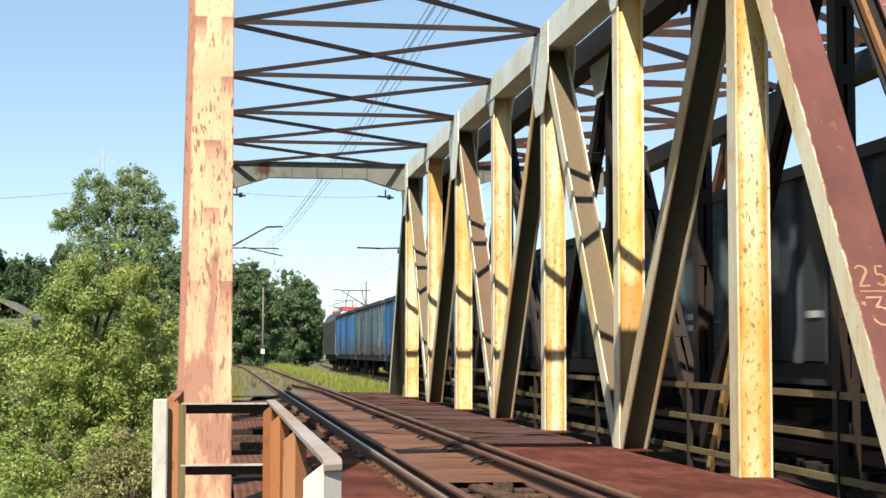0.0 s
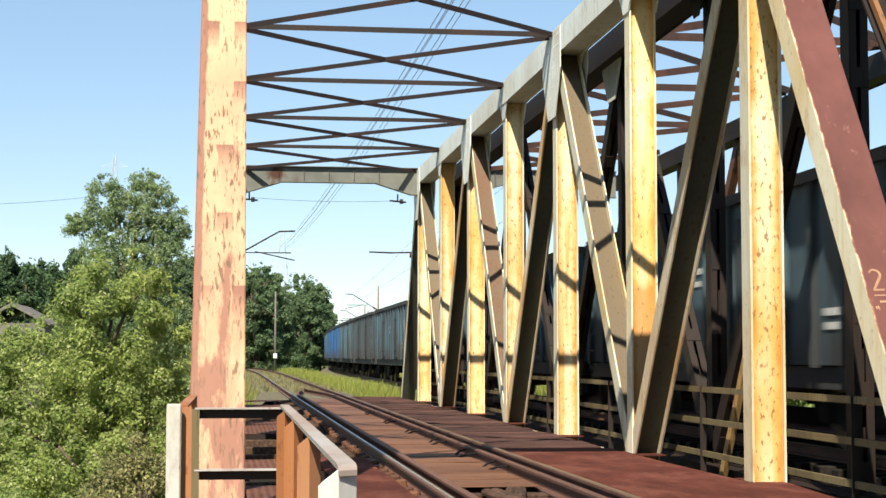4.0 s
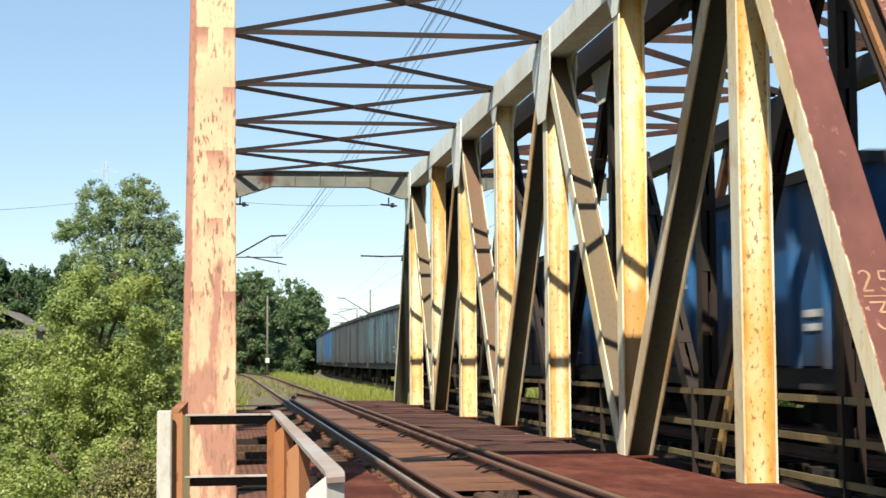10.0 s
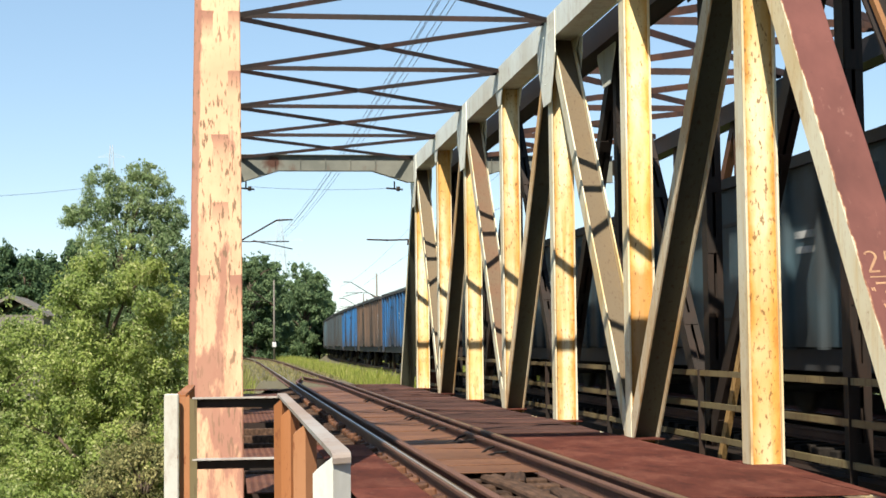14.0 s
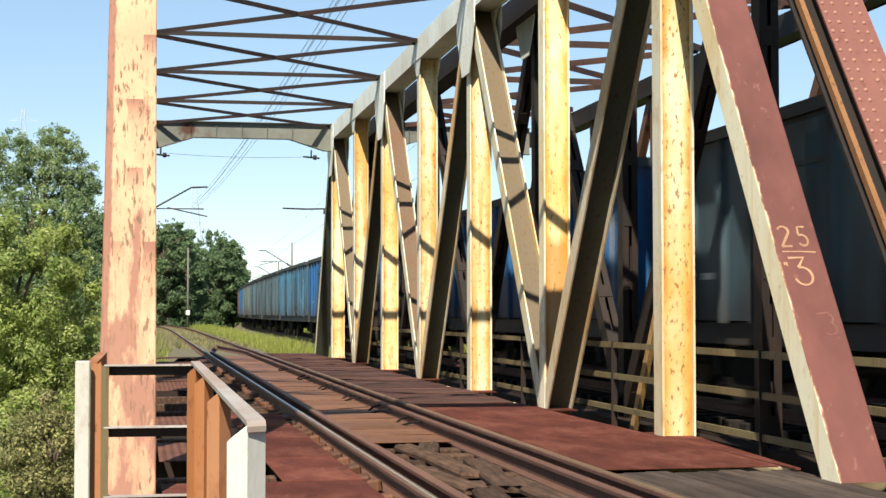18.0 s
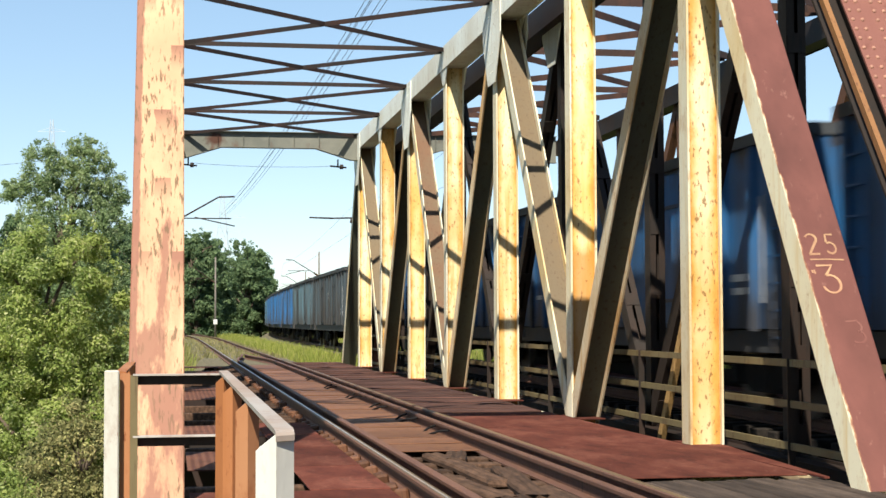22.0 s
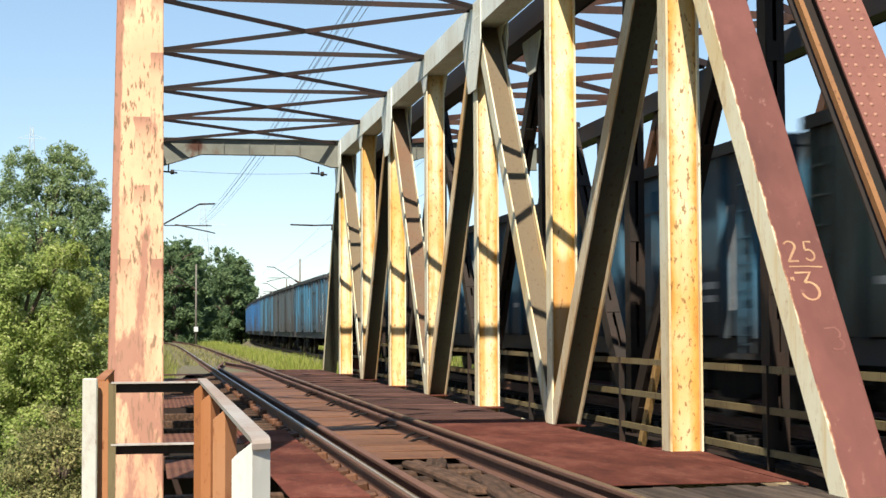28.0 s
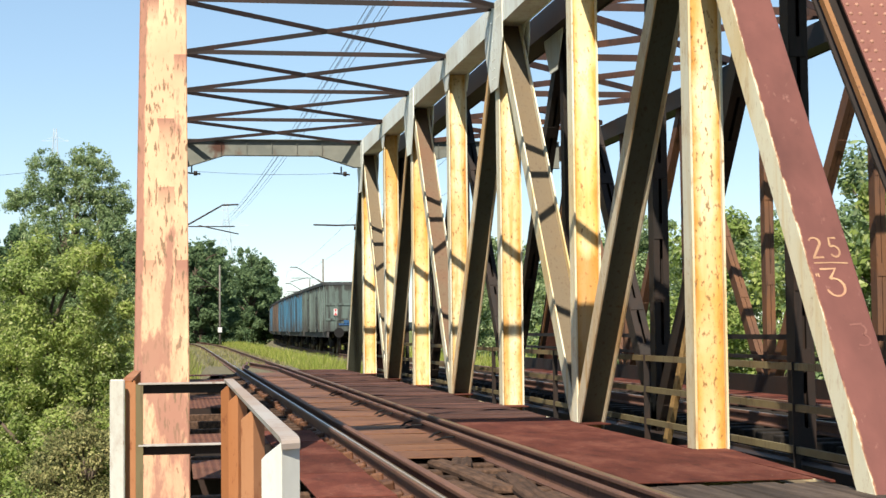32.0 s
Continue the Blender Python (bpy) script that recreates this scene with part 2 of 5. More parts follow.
M_CREAM = stained("pale_flange_paint", (0.63, 0.59, 0.45), (0.56, 0.38, 0.15), (0.32, 0.17, 0.065), 0.0, 0.62)
M_CREAM_RUSTY = stained("rusting_flange_paint", (0.62, 0.55, 0.40), (0.50, 0.27, 0.08), (0.26, 0.12, 0.045), 0.0, 0.60, None, 0.36)
M_SIDE = stained("grey_cream_side_paint", (0.66, 0.60, 0.43), (0.56, 0.38, 0.15), (0.27, 0.15, 0.07), 0.0, 0.64, None, 0.43)
M_POST = stained("ochre_rusting_web", (0.74, 0.64, 0.40), (0.55, 0.285, 0.060), (0.17, 0.075, 0.026), 0.100, 0.585, None, 0.40)
M_POST_FLAKED = stained("ochre_flaking_web", (0.74, 0.63, 0.40), (0.58, 0.31, 0.065), (0.19, 0.085, 0.028), 0.090, 0.567, None, 0.37)
M_POST_BELT = stained("orange_rusted_web", (0.72, 0.61, 0.36), (0.58, 0.31, 0.065), (0.20, 0.08, 0.026), 0.100, 0.60, (2.13, (0.36, 0.150, 0.028)))
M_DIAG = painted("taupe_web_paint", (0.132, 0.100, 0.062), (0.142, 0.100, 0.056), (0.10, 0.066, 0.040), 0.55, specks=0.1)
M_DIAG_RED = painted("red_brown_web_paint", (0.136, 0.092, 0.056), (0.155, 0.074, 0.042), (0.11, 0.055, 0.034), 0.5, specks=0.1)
# Darker copy of the web paint: shade on the undersides is put into the colour.
M_DIAG_SHADED = painted("shaded_grey_green_web", (0.074, 0.080, 0.058), (0.068, 0.064, 0.044), (0.055, 0.042, 0.026), 0.5, specks=0.3)
M_CHORD = stained("weathered_grey_chord", (0.66, 0.68, 0.62), (0.52, 0.49, 0.40), (0.26, 0.17, 0.11))
M_END = patchy("salmon_primer_rusting", -0.115, 0.1925)
M_OXIDE = oxide_face("red_oxide_face", 5.11 - 0.1925, (0.112, 0.041, 0.033))
M_MAUVE = painted("red_oxide_paint", (0.118, 0.041, 0.032), (0.155, 0.066, 0.052), (0.100, 0.036, 0.028), 0.5, streak=(4, 1, 1), specks=0.4)
M_COVER = painted("faded_red_cover_plate", (0.150, 0.061, 0.047), (0.178, 0.074, 0.054), (0.12, 0.046, 0.034), 0.5, streak=(3, 3, 1))
# Paler than the plate: sunlight on the rivet heads is put into the colour.
M_RIVET = plain("lit_rivet_head", (0.30, 0.15, 0.105), 0.5, 0, 0.2, 9)
M_LIP = painted("orange_rusty_edge", (0.22, 0.105, 0.042), (0.16, 0.07, 0.032), (0.09, 0.04, 0.025), 0.5)
# Near-black: the near truss's shade is put into this steel's colour.
M_OLD = painted("shade_darkened_steel", (0.016, 0.013, 0.011), (0.028, 0.016, 0.011), (0.012, 0.010, 0.009), 0.45)
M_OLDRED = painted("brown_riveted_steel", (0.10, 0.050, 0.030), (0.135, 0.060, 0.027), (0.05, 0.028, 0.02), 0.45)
M_STRUT = painted("dark_bracing_steel", (0.020, 0.015, 0.013), (0.036, 0.017, 0.012), (0.014, 0.010, 0.009), 0.5)
M_BRACE = painted("rusty_black_bracing", (0.036, 0.020, 0.016), (0.075, 0.032, 0.018), (0.020, 0.012, 0.010), 0.5)


def deck_plate(name):
    """Red-brown rust, dark oily blotches and pale scuffs along the walkway."""
    m, nt, b = material(name, 0.95)
    b.inputs["Specular IOR Level"].default_value = 0.1
    blot = tex(nt, 1.3, 6, (1.3, 0.6, 1), 0.66)
    dark = tex(nt, 3.4, 6, (1.8, 0.5, 1), 0.66)
    scuff = tex(nt, 3.2, 5, (5.0, 1.0, 1), 0.75)
    fine = tex(nt, 45, 4)
    col = ramp(nt, blot, [(0.34, (0.052, 0.016, 0.012)), (0.5, (0.094, 0.028, 0.019)), (0.66, (0.150, 0.054, 0.037))])
    col = mix(nt, ramp(nt, dark, [(0.54, (0,) * 3), (0.72, (0.7,) * 3)]), col, (0.032, 0.013, 0.010))
    col = mix(nt, ramp(nt, scuff, [(0.62, (0,) * 3), (0.72, (0.7,) * 3)]), col, (0.22, 0.13, 0.10))
    col = mix(nt, ramp(nt, fine, [(0.58, (0,) * 3), (0.70, (0.5,) * 3)]), col, (0.03, 0.012, 0.01))
    col = vary(nt, col, 0.22)
    nt.links.new(col, b.inputs["Base Color"])
    bump(nt, b, fine, 0.2, 0.006)
    return m


M_DECK = deck_plate("rusty_deck_plate")


def chequer_plate(name):
    """Rusty tread plate with rows of raised studs, rubbed pale on top."""
    m, nt, b = material(name, 0.85)
    co = nt.nodes.new("ShaderNodeTexCoord")
    v = nt.nodes.new("ShaderNodeTexVoronoi")
    v.inputs["Scale"].default_value, v.inputs["Randomness"].default_value = 14.0, 0.0
    nt.links.new(co.outputs["Object"], v.inputs["Vector"])
    stud = ramp(nt, v.outputs["Distance"], [(0.30, grey(1)), (0.42, grey(0))])
    col = ramp(nt, tex(nt, 1.6, 5), [(0.35, (0.045, 0.017, 0.012)), (0.65, (0.105, 0.040, 0.026))])
    col = mix(nt, calc_node(nt, "MULTIPLY", stud, 0.55), col, (0.20, 0.095, 0.060))
    nt.links.new(vary(nt, col, 0.2), b.inputs["Base Color"])
    bump(nt, b, stud, 0.6, 0.006)
    return m


M_CHEQUER = chequer_plate("rusty_tread_plate")
M_TREAD = painted("brown_track_plate", (0.150, 0.070, 0.036), (0.112, 0.048, 0.027), (0.06, 0.03, 0.02), 0.5, streak=(2, 2, 2), per_object=0.2)
M_RAIL = painted("rail_steel_side", (0.110, 0.056, 0.040), (0.14, 0.070, 0.046), (0.05, 0.028, 0.02), 0.5)
M_HEAD = plain("rail_head", (0.42, 0.42, 0.42), 0.28, 0.7, 0.2, 8)
M_HEAD_DULL = painted("dull_rail_head", (0.125, 0.088, 0.048), (0.10, 0.06, 0.035), (0.06, 0.032, 0.02), 0.5, 0.5)
M_PLANK = plain("dark_weathered_plank", (0.050, 0.036, 0.028), 0.95, 0, 0.5, 2.5, 0.4, (6, 0.8, 6))
M_REDPLANK = plain("red_stained_plank", (0.066, 0.031, 0.024), 0.95, 0, 0.5, 2.0, 0.35, (1, 7, 7))
M_WOOD = plain("weathered_timber", (0.062, 0.035, 0.022), 0.95, 0, 0.6, 3, 0.4, (8, 1, 8))
M_WHITE = stained("white_railing_paint", (0.50, 0.49, 0.44), (0.43, 0.39, 0.31), (0.24, 0.13, 0.07), 0.0, 0.68)
M_RAILTOP = stained("worn_rail_top_paint", (0.36, 0.33, 0.30), (0.29, 0.21, 0.16), (0.16, 0.08, 0.05))
M_ORANGE = stained("salmon_rusty_angle", (0.33, 0.155, 0.075), (0.245, 0.085, 0.026), (0.17, 0.055, 0.022), 0.0, 0.60, None, 0.36)
M_OCHRE = plain("weathered_ochre_timber", (0.33, 0.20, 0.075), 0.9, 0, 0.3, 3, 0, (6, 6, 1))
M_OLIVE = painted("olive_handrail", (0.15, 0.12, 0.06), (0.11, 0.075, 0.035), (0.06, 0.03, 0.018), 0.5)
M_DARK = plain("black_underframe", (0.010, 0.009, 0.009), 0.8, 0, 0.3, 5)
M_GRASS_GROUND = plain("grassy_soil", (0.12, 0.135, 0.04), 0.95, 0, 0.4, 0.7)
M_BALLAST = plain("dirty_ballast", (0.12, 0.105, 0.065), 0.95, 0, 0.5, 9)
# Sleeper wood darkened to carry the shade beneath the train.
M_SLEEPER_SHADED = plain("shaded_sleeper_timber", (0.018, 0.014, 0.011), 0.9, 0, 0.4, 3, 0.3, (8, 1, 8))
# Pale blue of distance haze is mixed into the pylon steel's colour.
M_HAZED = plain("hazed_far_steel", (0.42, 0.47, 0.52), 0.7, 0.0, 0.1, 4)
M_CONCRETE = plain("old_concrete", (0.15, 0.135, 0.115), 0.9, 0, 0.25, 2)
M_GALV = plain("galvanised_steel", (0.30, 0.31, 0.32), 0.6, 0.3, 0.2, 4)
M_BARK = plain("bark", (0.10, 0.075, 0.055), 0.95, 0, 0.35, 8, 0, (4, 4, 1))

# ---- mesh helpers ----


def mesh_ob(name, bm, mat, parent=None, label=""):
    me = bpy.data.meshes.new(name)
    bm.to_mesh(me)
    bm.free()
    for m in (mat if isinstance(mat, (list, tuple)) else [mat]):
        me.materials.append(m)
    ob = new(name, me)
    if parent is not None:
        ob.parent = parent
    if label:
        ob["label"] = label
    return ob


def part(name, bm, mat, parent, label=""):
    return mesh_ob(name, bm, mat, parent, label)


def empty(name, m=None, **tags):
    e = new(name)
    if m is not None:
        e.matrix_basis = m
    return tagged(e, **tags)


def share(name, me, parent, m, label=""):
    """One more object on an existing mesh."""
    ob = new(name, me)
    ob.parent = parent
    ob.matrix_basis = m
    if label:
        ob["label"] = label
    return ob


def box(bm, x0, x1, y0, y1, z0, z1, bev=0.0, mi=0):
    vs = [bm.verts.new((x, y, z)) for z in (z0, z1) for x, y in ((x0, y0), (x1, y0), (x1, y1), (x0, y1))]
    fs = [bm.faces.new([vs[i] for i in q]) for q in ((3, 2, 1, 0), (4, 5, 6, 7), (0, 1, 5, 4), (1, 2, 6, 5), (2, 3, 7, 6), (3, 0, 4, 7))]
    for f in fs:
        f.material_index = mi
    if bev:
        es = {e for f in fs for e in f.edges}
        bmesh.ops.bevel(bm, geom=list(es), offset=bev, segments=1, affect="EDGES", material=-1)
    return vs


def prism(bm, outline, p0, p1, ax, ay, mi=0):
    """Extrude the outline [(a, b)] from p0 to p1, in the axes ax and ay."""
    p0, p1, ax, ay = Vector(p0), Vector(p1), Vector(ax), Vector(ay)
    a = [bm.verts.new(p0 + ax * u + ay * v) for u, v in outline]
    b = [bm.verts.new(p1 + ax * u + ay * v) for u, v in outline]
    n = len(outline)
    fs = [bm.faces.new([a[i], a[(i + 1) % n], b[(i + 1) % n], b[i]]) for i in range(n)]
    fs += [bm.faces.new(a[::-1]), bm.faces.new(b)]
    for f in fs:
        f.material_index = mi
    bmesh.ops.recalc_face_normals(bm, faces=fs)
    return fs


def bar(bm, p0, p1, w, h, up=(0, 0, 1), mi=0):
    """A rectangular bar between two points, w across and h along up."""
    u = (Vector(p1) - Vector(p0)).normalized()
    side = u.cross(Vector(up))
    side = side.normalized() if side.length > 1e-4 else Vector((1, 0, 0))
    top = side.cross(u)
    prism(bm, [(-w / 2, -h / 2), (w / 2, -h / 2), (w / 2, h / 2), (-w / 2, h / 2)], p0, p1, side, top, mi)


def angle_bar(bm, p0, p1, s, t=0.012, flip=1, up=(0, 0, 1), mi=0):
    """An L-shaped steel angle."""
    u = (Vector(p1) - Vector(p0)).normalized()
    side = u.cross(Vector(up)).normalized()
    top = side.cross(u)
    prism(bm, [(0, 0), (s * flip, 0), (s * flip, t), (t * flip, t), (t * flip, s), (0, s)], p0, p1, side, top, mi)


def drop_angle(bm, p0, p1, s, t=0.010, mi=0):
    """A steel angle whose flat leg lies on top, towards the far end of the bridge."""
    u = (Vector(p1) - Vector(p0)).normalized()
    side = u.cross(Vector((0, 0, 1))).normalized()
    if side.y < 0:
        side = -side
    prism(bm, [(0, 0), (t, 0), (t, s - t), (s * 1.1, s - t), (s * 1.1, s), (0, s)], p0, p1, side, (0, 0, 1), mi)


def tube(bm, p0, p1, r0, r1=None, n=8, mi=0):
    r1 = r0 if r1 is None else r1
    p0, p1 = Vector(p0), Vector(p1)
    q = (p1 - p0).to_track_quat("Z", "Y")
    a, b = [], []
    for i in range(n):
        c = Vector((math.cos(2 * math.pi * i / n), math.sin(2 * math.pi * i / n), 0))
        a.append(bm.verts.new(p0 + q @ (c * r0)))
        b.append(bm.verts.new(p1 + q @ (c * r1)))
    for i in range(n):
        f = bm.faces.new([a[i], a[(i + 1) % n], b[(i + 1) % n], b[i]])
        f.material_index, f.smooth = mi, True
    bm.faces.new(a[::-1]).material_index = mi
    bm.faces.new(b).material_index = mi


def cable(bm, pts, r, n=4):
    """A round wire through many points, in one piece."""
    rings = []
    for i, p in enumerate(pts):
        d = (Vector(pts[min(i + 1, len(pts) - 1)]) - Vector(pts[max(i - 1, 0)])).normalized()
        q = d.to_track_quat("Z", "Y")
        rings.append([bm.verts.new(Vector(p) + q @ Vector((math.cos(2 * math.pi * k / n) * r, math.sin(2 * math.pi * k / n) * r, 0))) for k in range(n)])
    for a, b in zip(rings, rings[1:]):
        for k in range(n):
            bm.faces.new([a[k], a[(k + 1) % n], b[(k + 1) % n], b[k]])


def h_outline(w, d, rec, ft):
    """H section: flanges ft thick at both ends of the width w, the web set back by rec on both sides of the depth d."""
    a, b = w / 2, d / 2
    return [(-a, -b), (-a + ft, -b), (-a + ft, -b + rec), (a - ft, -b + rec), (a - ft, -b), (a, -b),
            (a, b), (a - ft, b), (a - ft, b - rec), (-a + ft, b - rec), (-a + ft, b), (-a, b)]


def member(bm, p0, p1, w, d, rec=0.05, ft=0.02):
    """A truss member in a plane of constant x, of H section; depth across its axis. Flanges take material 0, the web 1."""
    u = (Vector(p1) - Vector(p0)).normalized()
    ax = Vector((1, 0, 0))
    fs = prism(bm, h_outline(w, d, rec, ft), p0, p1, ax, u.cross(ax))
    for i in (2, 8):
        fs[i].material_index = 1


def laced(bm, p0, p1, w, d, step=0.75):
    """A built-up member: two channels joined by batten plates."""
    p0, p1 = Vector(p0), Vector(p1)
    u = (p1 - p0).normalized()
    ax = Vector((1, 0, 0))
    ay = u.cross(ax)
    for s in (-1, 1):
        a = s * w / 2
        prism(bm, [(a, -d / 2), (a - s * 0.08, -d / 2), (a - s * 0.08, -d / 2 + 0.012), (a - s * 0.014, -d / 2 + 0.012),
                   (a - s * 0.014, d / 2 - 0.012), (a - s * 0.08, d / 2 - 0.012), (a - s * 0.08, d / 2), (a, d / 2)], p0, p1, ax, ay)
    n = max(2, int((p1 - p0).length / step))
    for i in range(n):
        c = p0 + (p1 - p0) * ((i + 0.5) / n)
        for s in (-1, 1):
            o = c + ay * (s * (d / 2 + 0.006))
            prism(bm, [(-w / 2 + 0.01, -0.1), (w / 2 - 0.01, -0.1), (w / 2 - 0.01, 0.1), (-w / 2 + 0.01, 0.1)], o - ay * 0.005, o + ay * 0.005, ax, u)

# ---- plan ----
N0, PANEL = 10.21, 4.6            # first node and panel length along the bridge
XR, XL = 5.11, -0.115             # centre planes of the two trusses of the track bridge
XT = 2.52                         # centre of the near track
END_Y = 10.77                     # foot of the end diagonals
ZC = 6.09                         # middle of the top chord
XT2 = 8.25                        # centre of the train's track
X2N, X2F = 5.88, 10.62            # trusses of the train's bridge
GROUND = -0.55                    # formation level beside the tracks


def node(k):
    return N0 + PANEL * k


def bend(y):
    """Sideways shift of both tracks where they curve to the right."""
    return 0.0003 * max(0.0, y - 70.0) ** 2


def bend_left(y):
    """Sideways shift of the near track, which turns away to the left."""
    return -0.0003 * max(0.0, y - 100.0) ** 2


def heading(y):
    return math.degrees(math.atan(0.0006 * max(0.0, y - 70.0)))


def smooth(a, b, v):
    t = min(1.0, max(0.0, (v - a) / (b - a)))
    return t * t * (3 - 2 * t)


def ground_z(x, y):
    """Embankment along the tracks, cut by the river under the bridges, low land beside it."""
    c = x - bend(min(y, 420.0)) if x > 5.4 else x - bend_left(min(y, 260.0))
    side = max(smooth(-3.0, -9.0, c), smooth(14.5, 20.0, c))
    low = -4.6 + 0.5 * noise.noise(Vector((x * 0.05, y * 0.05, 3)))
    if y > 60:
        low = low + (GROUND - 0.3 - low) * smooth(60, 130, y)
    z = GROUND + (low - GROUND) * side
    cut = smooth(7.5, 13.0, y) * (1 - smooth(43.0, 50.0, y))
    z += (-5.0 - z) * cut if z > -5.0 else 0
    return z + 0.10 * noise.noise(Vector((x * 0.3, y * 0.3, 0))) * (1 if abs(c - 5.4) > 5.5 or 4.3 < c < 6.4 else 0.15)


def build_ground():
    bm = bmesh.new()
    xs = [-3000, -1200, -500, -250, -150, -100, -70] + [-50 + 2.5 * i for i in range(13)] + [-19 + 1.0 * i for i in range(50)] + [32, 36, 42, 50, 60, 75, 100, 150, 250, 500, 1200, 3000]
    ys = [-3000, -1200, -600, -300, -150, -80, -40] + [-30 + 2 * i for i in range(90)] + [152, 156, 160, 166, 172, 180, 190, 200, 215, 230, 250, 275, 300, 340, 400, 500, 700, 1200, 3000, 4500]
    rows = [[bm.verts.new((x, y, ground_z(x, y))) for x in xs] for y in ys]
    for j in range(len(ys) - 1):
        for i in range(len(xs) - 1):
            bm.faces.new([rows[j][i], rows[j][i + 1], rows[j + 1][i + 1], rows[j + 1][i]]).smooth = True
    ob = mesh_ob("ground", bm, M_GRASS_GROUND)
    return tagged(ob, "grassy railway embankment and low river land", "ground", kind="structure")


ground = build_ground()


def build_water():
    bm = bmesh.new()
    box(bm, -400, 400, 15, 41, -4.95, -4.9)
    m, nt, b = material("river_water", 0.08)
    b.inputs["Base Color"].default_value = (0.03, 0.04, 0.03, 1)
    bump(nt, b, tex(nt, 3, 3), 0.15, 0.03)
    return tagged(mesh_ob("water", bm, m), "dark slow river under the bridges", "water", kind="structure")


build_water()


def rail_mesh(bm, xoff, y0, y1, z, xt, step=6.0, head=True, way=bend):
    """A rail of real section along the track, following the curve."""
    sec = [(-0.07, 0), (0.07, 0), (0.07, 0.018), (0.012, 0.035), (0.012, 0.115), (0.036, 0.125), (0.036, 0.15), (0.028, 0.158), (0.010, 0.1595), (-0.010, 0.1595), (-0.028, 0.158), (-0.036, 0.15), (-0.036, 0.125), (-0.012, 0.115), (-0.012, 0.035), (-0.07, 0.018)]
    n = max(1, int((y1 - y0) / step))
    rings = []
    for i in range(n + 1):
        y = y0 + (y1 - y0) * i / n
        xo = xoff(y) if callable(xoff) else xoff
        rings.append([bm.verts.new((xt + way(y) + xo + u, y, z + v)) for u, v in sec])
    k = len(sec)
    for a, b in zip(rings, rings[1:]):
        for i in range(k):
            f = bm.faces.new([a[i], a[(i + 1) % k], b[(i + 1) % k], b[i]])
            f.material_index = (1 if i == 8 else 2) if head and 6 < i < 10 else 0
    bm.faces.new(rings[0])
    bm.faces.new(rings[-1][::-1])


RAIL_Z = -0.10


def build_track(name, xt, y0, y1, guards, label, way=bend):
    track = empty(name, label=label, category="railway track", kind="structure")
    for s in (-1, 1):
        bm = bmesh.new()
        rail_mesh(bm, s * 0.753, y0, y1, RAIL_Z, xt, way=way)
        part("running_rail", bm, [M_RAIL, M_HEAD if s < 0 else M_HEAD_DULL, M_HEAD_DULL], track)
        if guards:
            bm = bmesh.new()
            g0, g1, tip = guards
            rail_mesh(bm, lambda y: s * (0.53 - 0.47 * smooth(g1, tip, y)), g0, tip, RAIL_Z - 0.015, xt, 1.2, False)
            part("guard_rail", bm, [M_RAIL, M_HEAD], track)
    return track


track_1 = build_track("track_1", XT, -40, 420, (-6, 49.0, 58.0), "worn rails with inner guard rails on the bridge", bend_left)
track_2 = build_track("track_2", XT2, -560, 420, None, "rails carrying the goods train")

# ---- bridges ----


def gusset(bm, x, y, z, w, h, t=0.015, cut=0.3):
    """An upright plate in a plane of constant x with cut lower corners."""
    a, c = w / 2, w * cut
    pts = [(-a + c, -h), (a - c, -h), (a, -h * 0.45), (a, 0.05), (-a, 0.05), (-a, -h * 0.45)]
    prism(bm, pts, (x - t / 2, y, z), (x + t / 2, y, z), (0, 1, 0), (0, 0, 1))


def box_member(bm, p0, p1, w, d):
    """A closed box member in a plane of constant x: material 0 on its sides, 1 on its faces, edges a little rounded."""
    u = (Vector(p1) - Vector(p0)).normalized()
    ax = Vector((1, 0, 0))
    r = 0.008
    a, b = w / 2, d / 2
    pts = [(-a + r, -b), (a - r, -b), (a, -b + r), (a, b - r), (a - r, b), (-a + r, b), (-a, b - r), (-a, -b + r)]
    fs = prism(bm, pts, p0, p1, ax, u.cross(ax))
    for i in (0, 1, 3, 4, 5, 7):
        fs[i].material_index = 1


